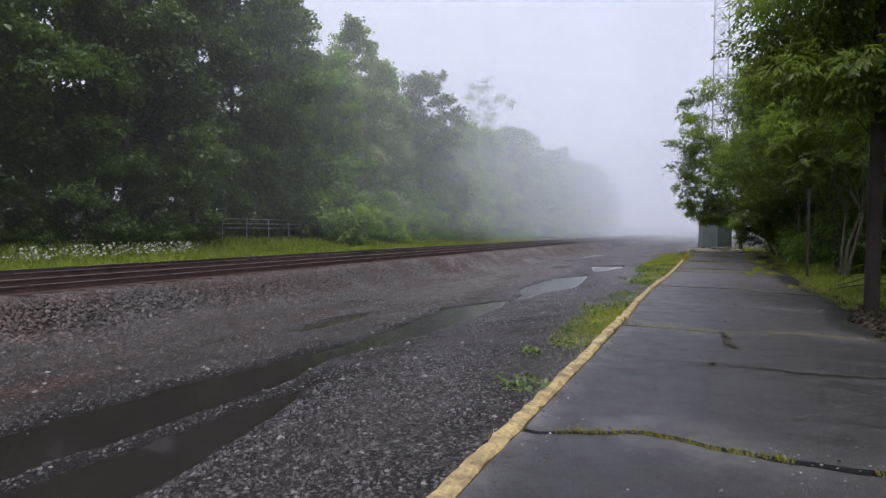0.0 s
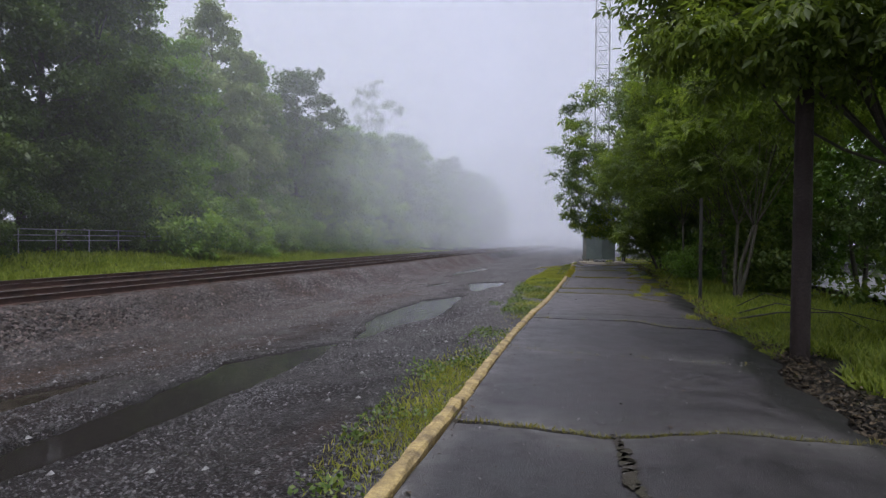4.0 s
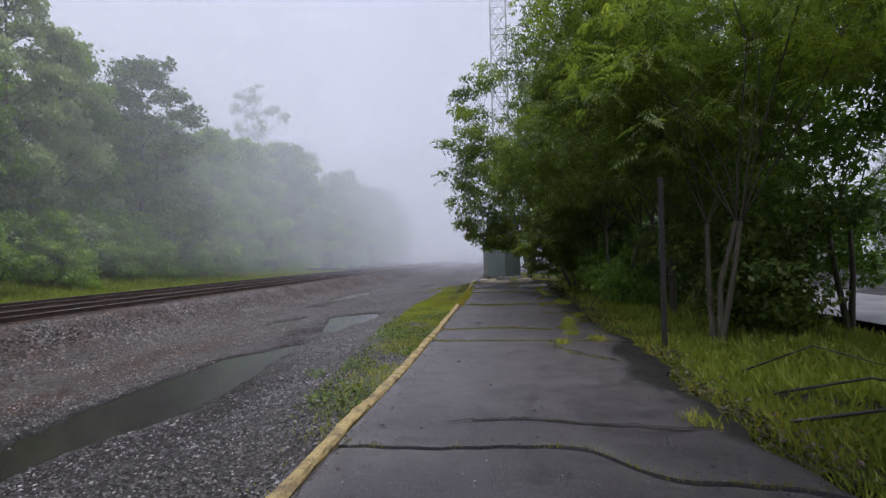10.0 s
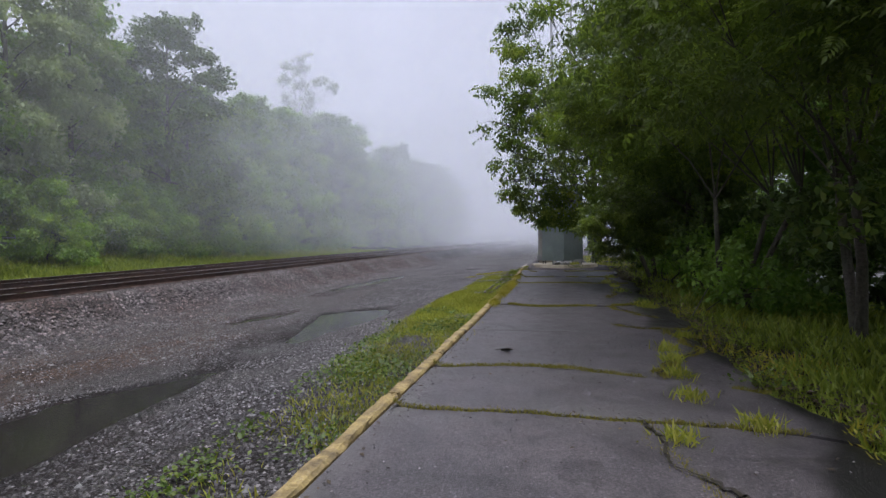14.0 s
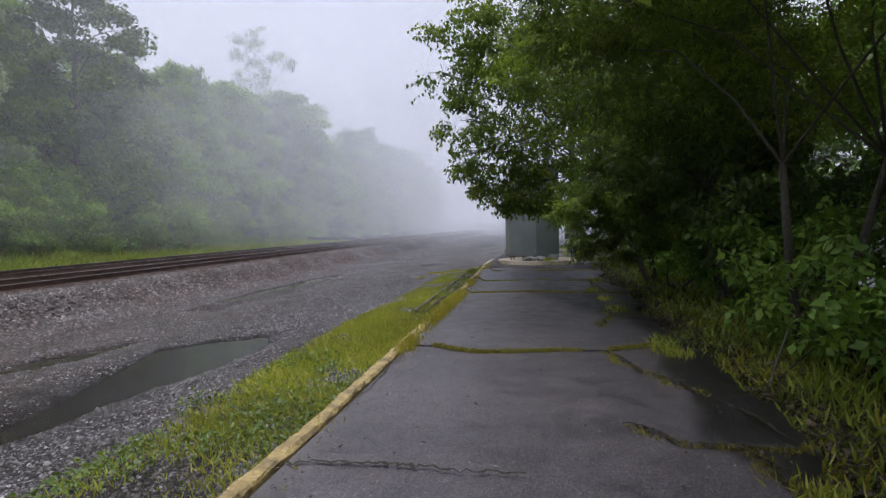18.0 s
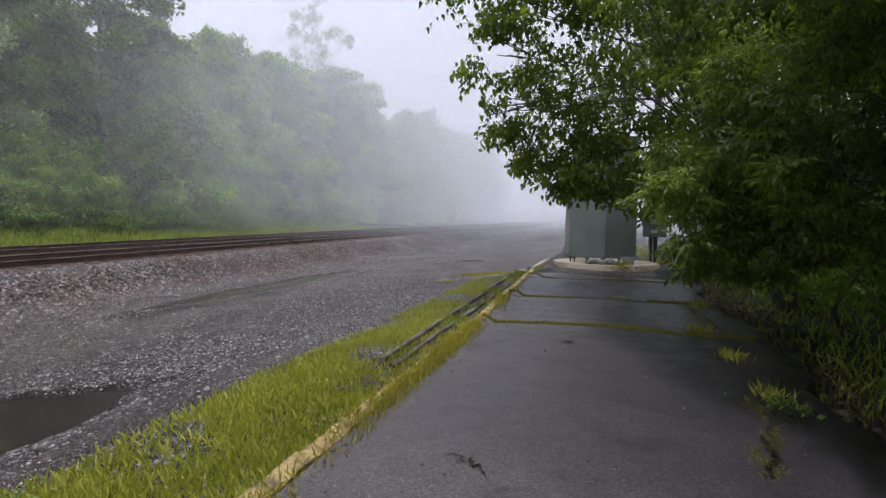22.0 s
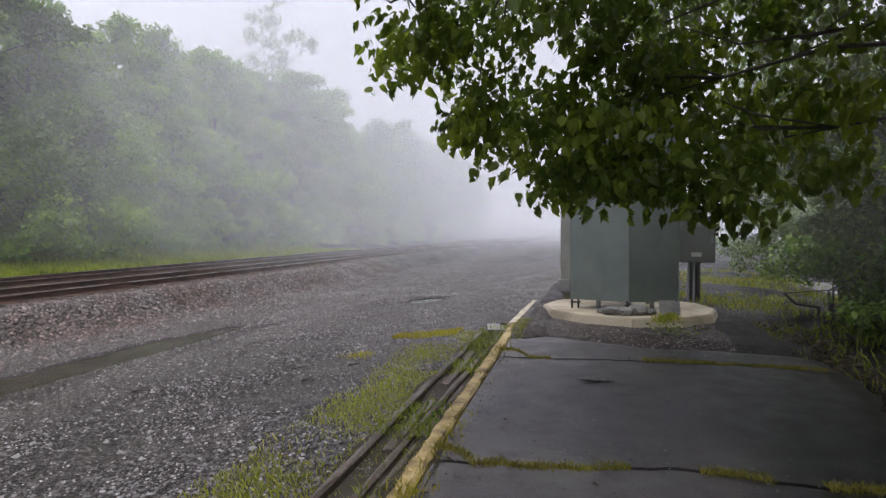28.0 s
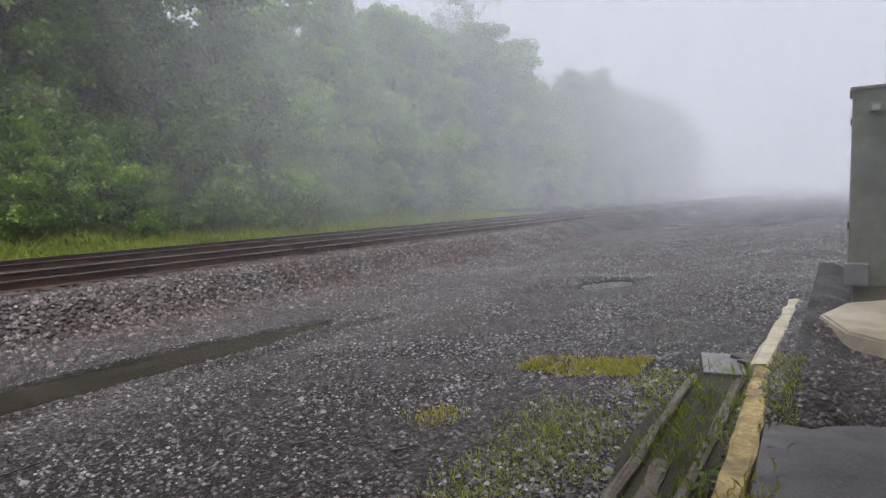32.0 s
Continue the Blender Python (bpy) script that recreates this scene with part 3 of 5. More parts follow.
# ---- platform ----
platform = thing("platform", "old wet asphalt platform walk, cracked, with moss in its joints", "pavement", kind="structure")
JOINTS = [
    [(-1, -7.0), (2, -7.0)], [(-1, -0.8), (2, -0.7)], [(-1.0, 5.2), (-0.26, 5.5), (0.1, 5.42), (1.05, 5.39), (2.3, 5.3)], [(-1.1, 10.3), (0.2, 10.2), (1.15, 10.56), (2.1, 10.58)],
    [(-0.82, 13.75), (0.17, 13.62), (2.25, 13.45)], [(-1.2, 17.2), (0.8, 17.24), (1.27, 16.6), (2.3, 16.4)], [(-1.15, 23.0), (-0.08, 22.96), (0.95, 22.9), (2.3, 22.75)],
    [(-1.1, 24.6), (0.0, 24.72), (0.44, 24.65), (1.27, 24.3), (2.37, 23.9)], [(-1.25, 30.65), (-0.93, 30.7), (-0.36, 30.38), (0.5, 30.5), (1.2, 30.58), (2.1, 31.1)],
    [(-1.15, 36.25), (-0.28, 36.5), (0.51, 36.52), (1.7, 36.35), (2.3, 36.3)], [(-1.28, 39.05), (0.3, 39.3), (1.76, 39.25), (2.3, 39.2)], [(-1.35, 42.4), (-0.36, 42.52), (0.7, 42.6), (2.1, 42.5)],
    [(-1.43, 43.65), (-0.9, 43.95), (-0.45, 43.75), (0.4, 43.4), (2.3, 43.3)]]
GROWTH = (0, 30, 160, 110, 15, 60, 260, 420, 900, 900, 620, 480, 160)
GAPS = (0.02, 0.02, 0.042, 0.042, 0.012, 0.03, 0.03, 0.03, 0.03, 0.028, 0.024, 0.024, 0.02)
MEAN_Y = [sum(p[1] for p in j) / len(j) for j in JOINTS]


def joint_y(k, x):
    """The wavering line of joint k at x."""
    xs_, ys_ = np.array(JOINTS[k]).T
    return np.interp(x, xs_, ys_) + 0.025 * np.sin(4.1 * x + 1.3 * k) + 0.012 * np.sin(17 * x + k)


def right_edge(y):
    y = np.asarray(y, float)
    return 2.32 + 0.12 * np.sin(0.9 * y) + 0.07 * np.sin(2.7 * y + 1) + 0.04 * np.sin(7.3 * y)


for k in range(len(JOINTS) - 1):
    nu, nv = 30, max(6, int((MEAN_Y[k + 1] - MEAN_Y[k]) / 0.22))
    vs, fs = [], []
    r = random.Random(k)
    tilt, lift = r.uniform(-0.004, 0.004), r.uniform(-0.006, 0.008)
    for j in range(nv + 1):
        for i in range(nu + 1):
            u, v = i / nu, j / nv
            ym = MEAN_Y[k] * (1 - v) + MEAN_Y[k + 1] * v
            x = float(kerb_x(ym)) * (1 - u) + float(right_edge(ym)) * u
            y = (float(joint_y(k, x)) + GAPS[k]) * (1 - v) + (float(joint_y(k + 1, x)) - GAPS[k + 1]) * v
            edge = min(1.0, min(j, nv - j) / 1.2) if min(j, nv - j) < 1.2 else 1.0
            z = lift + tilt * x - 0.012 * (1 - edge) + 0.007 * float(wave(x, y, 1.3, 4)) - 0.05 * max(0.0, (u - 0.9) / 0.1) ** 2
            vs.append((x, y, z))
    w = nu + 1
    for j in range(nv):
        for i in range(nu):
            a = j * w + i
            fs.append((a, a + 1, a + w + 1, a + w))
    top = len(vs)
    rim = [i for i in range(w)] + [j * w + nu for j in range(1, nv + 1)] + [nv * w + i for i in range(nu - 1, -1, -1)] + [j * w for j in range(nv - 1, 0, -1)]
    vs += [(vs[q][0], vs[q][1], -0.26) for q in rim]
    n = len(rim)
    fs += [(rim[q], top + q, top + (q + 1) % n, rim[(q + 1) % n]) for q in range(n)]
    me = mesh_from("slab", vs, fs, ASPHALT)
    wear, tar_and_shade = me.attributes.new("wear", "FLOAT", "POINT"), me.attributes.new("tar_and_shade", "FLOAT", "POINT")
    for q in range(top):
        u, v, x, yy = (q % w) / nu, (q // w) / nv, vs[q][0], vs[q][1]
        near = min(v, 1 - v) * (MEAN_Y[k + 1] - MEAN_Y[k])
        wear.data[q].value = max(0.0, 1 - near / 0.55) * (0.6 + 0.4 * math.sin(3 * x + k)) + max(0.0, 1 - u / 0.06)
        # past y 32 the mask spreads left with a soft rim, as painted tree shade
        tar_and_shade.data[q].value = min(1.0, max(0.0, (x - float(np.interp(yy, [28, 32, 34.5, 37, 44], [1.95, 1.7, 0.75, 0.25, 0.35])) - 0.25 * math.sin(0.8 * yy + 1) - 0.1 * math.sin(3.1 * yy)) / float(np.interp(yy, [32, 36], [0.09, 0.5]))))
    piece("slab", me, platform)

# kerb of painted timbers
kerb = thing("timber_kerb", "worn yellow-painted timber kerb along the platform edge", "kerb")
y, k = -2.0, 0
while y < 44.2:
    length = min(random.uniform(1.9, 3.0), 44.78 - y)
    x0, x1 = float(kerb_x(y)), float(kerb_x(y + length))
    bm = worn_beam(length - 0.02, 0.13, 0.29, k, 0.018, 16, 0.009)
    ob = part("timber", bm, YELLOW, kerb)
    ob.matrix_basis = pose(x0 - 0.085, y, -0.26, random.uniform(-0.2, 0.2), random.uniform(-1.5, 1.5), math.degrees(math.atan2(x0 - x1, length)) + random.uniform(-0.35, 0.35))
    y, k = y + length, k + 1
far_kerb = thing("kerb_end", "pale worn kerb beam at the end of the platform", "kerb", (-1.6, 44.75, -0.2), -1.2)
part("beam", worn_beam(3.2, 0.15, 0.25, 77, 0.02, 10, 0.01), PALE, far_kerb)

# old beams and boards lying along the kerb
for k, (x0, y0, x1, y1, wd, ht) in enumerate(((-1.67, 34.0, -1.73, 44.7, 0.06, 0.15), (-1.86, 34.2, -2.06, 44.65, 0.06, 0.15), (-1.54, 33.8, -1.66, 41.6, 0.055, 0.11), (-1.97, 38.6, -2.06, 41.75, 0.06, 0.12))):
    length = math.hypot(x1 - x0, y1 - y0)
    t = thing("old_beam", "long narrow weathered grey-brown beam lying beside the kerb", "beam", (x0, y0, -0.22), math.degrees(math.atan2(x0 - x1, length)), group="beams along the kerb")
    part("timber", worn_beam(length, wd, ht, 30 + k, 0.012, 24, 0.006), BEAM, t)
for x, y, a, s, z in ((-1.93, 45.2, 12, 0.32, 0.05), (-1.6, 45.05, -30, 0.2, 0.06), (-1.72, 45.4, 70, 0.16, 0.07)):
    t = thing("board", "grey weathered board lying flat at the beam ends", "board", (x, y, float(land(x, y)) + z - 0.04), a, group="loose boards")
    part("plank", box_bm(-s / 2, s / 2, -s, s, 0, 0.03, 0.008), SLAB_OLD if s > 0.3 else BEAM, t)
for x, y, a, s in ((-1.84, 41.3, 1.0, 1.1), (-1.86, 42.25, 3.5, 0.75), (-1.8, 39.4, 0.5, 1.3)):
    t = thing("split_plank", "split grey plank lying between the old beams", "board", (x, y, -0.125), a, group="loose boards")
    part("plank", worn_beam(s, 0.09, 0.03, int(10 * y), 0.008, 8, 0.006), BEAM, t)

# ---- railway ----
RAIL_SHAPE = [(-0.07, 0), (0.07, 0), (0.07, 0.012), (0.012, 0.035), (0.012, 0.13), (0.036, 0.145), (0.036, 0.172), (-0.036, 0.172), (-0.036, 0.145), (-0.012, 0.13), (-0.012, 0.035), (-0.07, 0.012)]


def rail(parent, x, z, y0, y1):
    steps = np.linspace(y0, y1, 30)
    vs = [(x + a, y, z + b) for y in steps for a, b in RAIL_SHAPE]
    n = len(RAIL_SHAPE)
    fs = [(j * n + i, j * n + (i + 1) % n, (j + 1) * n + (i + 1) % n, (j + 1) * n + i) for j in range(len(steps) - 1) for i in range(n)]
    me = mesh_from("rail", vs, fs, RAIL_SIDE)
    me.materials.append(RAIL_TOP)
    for p in me.polygons:
        if p.index % n == 6:
            p.material_index = 1
    return piece("rail", me, parent)


tie_mesh = bpy.data.meshes.new("sleeper")
_t = worn_beam(2.6, 0.23, 0.17, 5, 0.02, 8, 0.012)
_t.to_mesh(tie_mesh)
_t.free()
tie_mesh.materials.append(TIE)
for name, xa, z in (("railway_track", -12.0, 0.118), ("railway_track", -15.9, 0.08)):
    track = thing(name, "railway track with rusty rails on dark sleepers in ballast", "railway track", group="two railway tracks")
    rail(track, xa, z, -40, 190)
    rail(track, xa - 1.51, z, -40, 190)
    for k in range(140):
        piece("sleeper", tie_mesh, track, pose(xa + 0.55 + random.uniform(-0.03, 0.03), -6 + 0.56 * k, z - 0.165 + random.uniform(-0.008, 0.008), 0, 0, 90 + random.uniform(-0.7, 0.7)))

# loose stones
PEBBLE_V = np.array([(1, 0, -0.3), (0.25, 0.85, -0.3), (-0.8, 0.5, -0.3), (-0.75, -0.6, -0.3), (0.3, -0.9, -0.3), (0.1, 0.05, 0.55)])
PEBBLE_F = np.array([(0, 1, 5), (1, 2, 5), (2, 3, 5), (3, 4, 5), (4, 0, 5)])


def stones(name, x, y, size, material, label):
    n = len(x)
    p = np.stack([x, y, land(x, y) + size * 0.15], -1)
    v, f = scattered(PEBBLE_V, PEBBLE_F, p, size, rng.uniform(0, 6.28, n), rng.uniform(-0.35, 0.35, n), rng.uniform(-0.35, 0.35, n))
    return tagged(new(name, arrays_mesh(name, v, f, material)), label, "stones", kind="stuff")


n = 42000
bx = np.concatenate([rng.uniform(-11.5, -10.1, n), rng.uniform(-18.4, -11.5, n // 3), -10.2 + 1.3 * rng.uniform(0, 1, n // 5) ** 2])
by = np.concatenate([rng.uniform(4, 64, n), rng.uniform(8, 62, n // 3), rng.uniform(6, 60, n // 5)])
size = rng.uniform(0.024, 0.062, len(bx))
# dark stones at low y, mixed into the others over a band
dark_start = rng.uniform(18, 32, len(bx)) > by
stones("ballast", bx[dark_start], by[dark_start], size[dark_start], DARK_STONE, "coarse dark brown railway ballast")
stones("ballast", bx[~dark_start], by[~dark_start], size[~dark_start], STONE, "coarse grey-brown railway ballast")
n = 330000
gx, gy = -1.4 - 8.6 * rng.uniform(0, 1, n) ** 1.4, 1.5 + 50.5 * rng.uniform(0, 1, n)
keep = (wetness(gx, gy) < np.where(rng.uniform(0, 1, n) < 0.004, 0.4, -0.04)) & (wave(gx, gy * 0.3, 1.7, 6) + rng.normal(0, 0.5, n) > np.interp(gy, [0, 30, 40], [-0.2, -0.35, -0.9]))
gx, gy = gx[keep], gy[keep]
size = rng.uniform(0.008, 0.026, len(gx)) * rng.uniform(0.6, 1.1, len(gx))
# dark gravel at low y, thinning out by y 24
dark_start = rng.uniform(10, 24, len(gx)) > gy
stones("gravel", gx[dark_start], gy[dark_start], size[dark_start], DARK_GRAVEL, "loose dark grey gravel of the lot")
stones("gravel", gx[~dark_start], gy[~dark_start], size[~dark_start], GRAVEL, "loose wet grey gravel of the lot")
n = 46000
gx, gy = -0.5 - 9.6 * rng.uniform(0, 1, n) ** 1.3, 52 + 18 * rng.uniform(0, 1, n) ** 1.5
stones("gravel", gx, gy, rng.uniform(0.012, 0.036, n), GRAVEL, "loose grey gravel at the far end of the lot")
n = 7000
stones("gravel", rng.uniform(-1.3, 1.6, n), rng.uniform(43.7, 48, n), rng.uniform(0.01, 0.025, n), STONE, "dark wet gravel round the mast base")

# ---- grass and weeds ----
BLADE_V = np.array([(-0.04, 0, 0), (0.04, 0, 0), (0.03, 0.12, 0.5), (0.0, 0.45, 0.9)])
BLADE_F = np.array([(0, 1, 2), (0, 2, 3)])


def grass(name, x, y, tall, material, label, lift=0.0):
    n = len(x)
    p = np.stack([x, y, land(x, y) + lift - 0.01], -1)
    v, f = scattered(BLADE_V, BLADE_F, p, tall, rng.uniform(0, 6.28, n), rng.normal(0, 0.28, n), rng.normal(0, 0.25, n))
    return tagged(new(name, arrays_mesh(name, v, f, material)), label, "grass", kind="stuff")


def patches(n, x0, x1, y0, y1, k=1.6, cut=0.0, s=0.0):
    x, y = rng.uniform(x0, x1, n), rng.uniform(y0, y1, n)
    keep = wave(x, y, k, s) + rng.normal(0, 0.25, n) > cut
    return x[keep], y[keep]


# strip between lot and kerb: thin at first, thick further on
x, y = rng.uniform(-3.4, -1.3, 300000), rng.uniform(3, 45, 300000)
edge = np.interp(y, [3, 8, 9.5, 14, 15, 20, 27, 34, 40, 45], [-1.5, -1.55, -2.1, -2.25, -1.75, -2.1, -2.85, -3.2, -3.1, -3.3])
thick = np.interp(y, [3, 8, 9.5, 13.5, 15.5, 20, 26, 28.5, 31, 37, 44], [0.05, 0.2, 0.75, 0.7, 0.15, 0.3, 0.3, 0.55, 1.0, 0.9, 0.8])
side = np.clip((x - edge) / 0.5, 0, 1)
keep = (rng.uniform(0, 1, len(x)) < thick * side) & (wave(x, y, 2.2, 1) + rng.normal(0, 0.3, len(x)) > np.interp(y, [3, 8, 9.5, 14, 15, 20, 30, 45], [0.25, 0.1, -0.35, -0.3, 0.2, -0.1, -0.5, -0.2])) & ((x > kerb_x(y) - 2.4))
keep &= ~((y > 33.5) & (x > kerb_x(y) - 0.7) & (x < kerb_x(y) - 0.22) & (rng.uniform(0, 1, len(x)) < np.interp(y, [34, 38, 44], [0.3, 0.8, 0.9])))
x, y = x[keep], y[keep]
grass("grass", x, y, rng.uniform(0.04, 0.14, len(x)) * np.interp(y, [5, 25, 32, 38, 44], [0.6, 0.75, 0.95, 0.6, 0.45]), GRASS, "rough green grass between the kerb and the gravel")
x, y = patches(2200, -3.7, -2.55, 44.75, 45.35, 2, -0.8)
grass("grass", x, y, rng.uniform(0.03, 0.09, len(x)), STRAW, "yellowing grass tuft on the gravel")
x = rng.normal(-3.73, 0.12, 300)
grass("grass", x, rng.normal(43.4, 0.12, 300), rng.uniform(0.03, 0.07, 300), STRAW, "small yellow grass tuft on the gravel")
x, y = rng.uniform(-2.9, -1.35, 26000), rng.uniform(10.5, 31, 26000)
keep = (wave(x, y, 1.9, 5) + rng.normal(0, 0.2, len(x)) > np.interp(y, [10, 14, 16, 20, 29, 31], [0.1, 0.2, 0.5, 0.1, 0.05, 0.6])) & (x > np.interp(y, [10, 20, 27, 31], [-2.1, -2.2, -2.9, -3.1]))
x, y = x[keep], y[keep]
v, f = scattered([(0, 0, 0), (0.35, 0.5, 0.06), (0, 1, -0.08), (-0.35, 0.5, 0.06)], [(0, 1, 2), (0, 2, 3)], np.stack([x, y, land(x, y) + rng.uniform(0.01, 0.09, len(x))], -1), rng.uniform(0.025, 0.06, len(x)), rng.uniform(0, 6.28, len(x)), rng.normal(0.25, 0.4, len(x)), rng.normal(0, 0.4, len(x)))
tagged(new("weeds", arrays_mesh("weeds", v, f, WEED)), "low leafy weeds among the grass beside the kerb", "weeds", kind="stuff")
# verge beside the platform
x, y = 2.3 + 6.7 * rng.uniform(0, 1, 130000) ** 1.5, rng.uniform(6, 46, 130000)
keep = (rng.uniform(0, 1, len(x)) < np.interp(y, [6, 10, 22, 27, 34, 38, 44, 46], [0.35, 1, 1, 0.5, 0.3, 0.1, 0.06, 0.15])) & (wave(x, y, 1.5, 3) > -0.6) & ((y > 14.5) | (x > 3.1 + 0.25 * np.sin(2.3 * y)))
x, y = x[keep], y[keep]
grass("grass", x, y, rng.uniform(0.1, 0.3, len(x)) * np.interp(x, [2.3, 3.0, 5], [0.45, 0.9, 1.2]), VERGE, "long wet grass on the verge under the trees")
# grass beyond the tracks
x, y = rng.uniform(-25.5, -18.9, 70000), rng.uniform(0, 80, 70000)
grass("grass", x, y, rng.uniform(0.18, 0.5, len(x)), VERGE, "tall green grass at the wood's edge beyond the tracks")
x, y = patches(14000, 1.5, 9, 46.5, 60, 1.1, 0.0, 4)
grass("grass", x, y, rng.uniform(0.06, 0.2, len(x)), GRASS, "short grass round the mast base")
# moss and grass in the joints
jx, jy, jz = [], [], []
for k in range(1, len(JOINTS) - 1):
    m = 7 * GROWTH[k]
    x = rng.uniform(float(kerb_x(MEAN_Y[k])), 2.2, m)
    keep = wave(x, x * 0, 2.2, k) > -0.35
    x = x[keep]
    jx.append(x)
    jy.append(joint_y(k, x) + rng.normal(0, 0.02 if MEAN_Y[k] < 29 else 0.032, len(x)))
MOSS_LINES = ((0.92, 22.9, 1.04, 21.95, 150), (1.04, 21.95, 1.48, 21.2, 170), (1.48, 21.2, 1.8, 20.8, 60), (1.1, 28.0, 1.46, 27.6, 160), (1.46, 27.6, 2.22, 27.6, 230), (1.83, 27.5, 1.9, 27.0, 200), (1.9, 27.0, 2.0, 25.9, 260), (2.0, 25.9, 1.43, 24.94, 300), (1.43, 24.94, 1.31, 24.4, 220),
              (1.18, 30.52, 1.54, 29.5, 220), (1.54, 29.5, 1.9, 28.8, 150), (1.5, 32.8, 1.7, 34.2, 150), (1.31, 32.1, 1.49, 32.8, 170), (1.65, 39.0, 1.9, 36.4, 200))
for a, b, c, d, m in MOSS_LINES:
    m *= 3
    t = rng.uniform(0, 1, m)
    jx.append(a + (c - a) * t + 0.06 * np.sin(9 * t) + rng.normal(0, 0.03, m))
    jy.append(b + (d - b) * t + rng.normal(0, 0.03, m))
x, y = np.concatenate(jx), np.concatenate(jy)
grass("grass", x, y, rng.uniform(0.02, 0.06, len(x)), MOSS, "moss and short grass growing in the joints", 0.215)

# ---- trees ----
LEAF_V = np.array([(0, 0, 0), (0.3, 0.45, 0.06), (0, 1, -0.08), (-0.3, 0.45, 0.06)])
LEAF_F = np.array([(0, 1, 2), (0, 2, 3)])
# a hanging heart-shaped leaf with a fold along its midrib
HEART_V = np.array([(0, 0.05, 0), (0.2, -0.04, 0.06), (0.35, 0.12, 0.1), (0.37, 0.4, 0.09), (0.21, 0.76, 0.0), (0, 1.14, -0.14), (-0.21, 0.76, 0.0), (-0.37, 0.4, 0.09), (-0.35, 0.12, 0.1), (-0.2, -0.04, 0.06), (0, 0.5, -0.03)])
HEART_F = np.array([(k, (k + 1) % 10, 10) for k in range(10)])


def joined(items):
    vs, fs, base = [], [], 0
    for v, f in items:
        vs.append(np.asarray(v))
        fs.append(np.asarray(f) + base)
        base += len(v)
    return np.concatenate(vs), np.concatenate(fs)


def pinnate():
    """A spray of narrow leaflets in pairs along a drooping stalk."""
    out = []
    for k in range(6):
        s = 0.16 + 0.155 * k
        for side in (-1, 1):
            a = side * (1.1 - 0.09 * k)
            v, f = scattered(LEAF_V * (0.62, 1, 1), LEAF_F, [(0, s, -0.16 * s * s)], [0.31 - 0.018 * k], np.array([-a]), np.array([-0.25]), np.array([0.0]))
            out.append((v, f))
    out.append(scattered(LEAF_V * (0.62, 1, 1), LEAF_F, [(0, 1.0, -0.17)], [0.3], np.array([0.0]), np.array([-0.4]), np.array([0.0])))
    return joined(out)


def sprig(leaf_v, leaf_f, count, size, hang, seed):
    """A twig's worth of leaves."""
    r = np.random.default_rng(seed)
    s = np.linspace(0.1, 1, count)
    p = np.stack([r.normal(0, 0.10, count), s, -0.25 * s * s + r.normal(0, 0.06, count)], -1)
    return scattered(leaf_v, leaf_f, p, r.uniform(0.75, 1.15, count) * size, r.uniform(0, 6.28, count), r.normal(hang, 0.35, count), r.normal(0, 0.35, count))


def fivefold(seed):
    """A drooping compound leaf of five broad, pointed, uneven leaflets."""
    q = np.random.default_rng(seed)
    out = []
    for s, a, size in ((0.42, 1.15, 0.42), (0.45, -1.0, 0.44), (0.7, 0.75, 0.46), (0.74, -0.85, 0.44), (0.95, 0.08, 0.55)):
        out.append(scattered(LEAF_V * (0.78, 1, 1.6), LEAF_F, [(0.0, s, -0.2 * s * s)], [size * q.uniform(0.85, 1.15)], np.array([-a + q.normal(0, 0.15)]), np.array([q.normal(-0.5, 0.2)]), np.array([q.normal(0, 0.25)])))
    return joined(out)


SPRAY = pinnate()
ELDER = joined([fivefold(1), (fivefold(2)[0] @ np.array([[0.1, -1.0, 0.0], [1.0, 0.1, 0.0], [0.0, 0.0, 1.0]]) * 0.9 + (0.1, 0.05, -0.05), fivefold(2)[1])])
HEART_TWIG = sprig(HEART_V, HEART_F, 9, 0.27, -1.15, 3)
WOOD_TWIG = sprig(LEAF_V, LEAF_F, 8, 0.42, -0.5, 4)


def foliage(blobs, count, template, size, seed, hang=0.0, shell=0.45, squash=0.8, per_clump=16, dome=0.0):
    """Twigs gathered in clumps over a set of crown masses (x, y, z, radius), with a tone for each twig."""
    r = np.random.default_rng(seed)
    weight = np.array([b[3] ** 1.8 for b in blobs])
    clumps, odds, tint, width = [], [], [], []
    for b, w in zip(blobs, weight / weight.sum()):
        m = max(5, int(w * count / per_clump))
        odds.append(np.full(m, w / m))
        d = r.normal(0, 1, (m, 3))
        d[:, 2] += dome
        d /= np.linalg.norm(d, axis=1)[:, None]
        d[:, 2] *= squash
        rad = b[3] * r.uniform(shell, 1.08, m) ** 0.7
        clumps.append(np.array(b[:3]) + d * rad[:, None])
        tint.append(r.uniform(0.0, 0.3) + r.uniform(0.0, 0.3, m))
        width.append(np.full(m, b[3] * 0.12 + size * 0.3 * min(1.0, b[3] / 0.7)))
    clumps = np.concatenate(clumps)
    pick = r.choice(len(clumps), count, p=np.concatenate(odds))
    p = clumps[pick] + r.normal(0, 1, (count, 3)) * np.concatenate(width)[pick][:, None] * (1, 1, 0.55)
    v, f = scattered(template[0], template[1], p, r.uniform(0.65, 1.2, count) * size, r.uniform(0, 6.28, count), r.normal(hang, 0.45, count), r.normal(0, 0.4, count))
    tone = np.repeat(np.concatenate(tint)[pick] + r.uniform(0, 0.2, count), len(template[0]))
    return v, f, tone


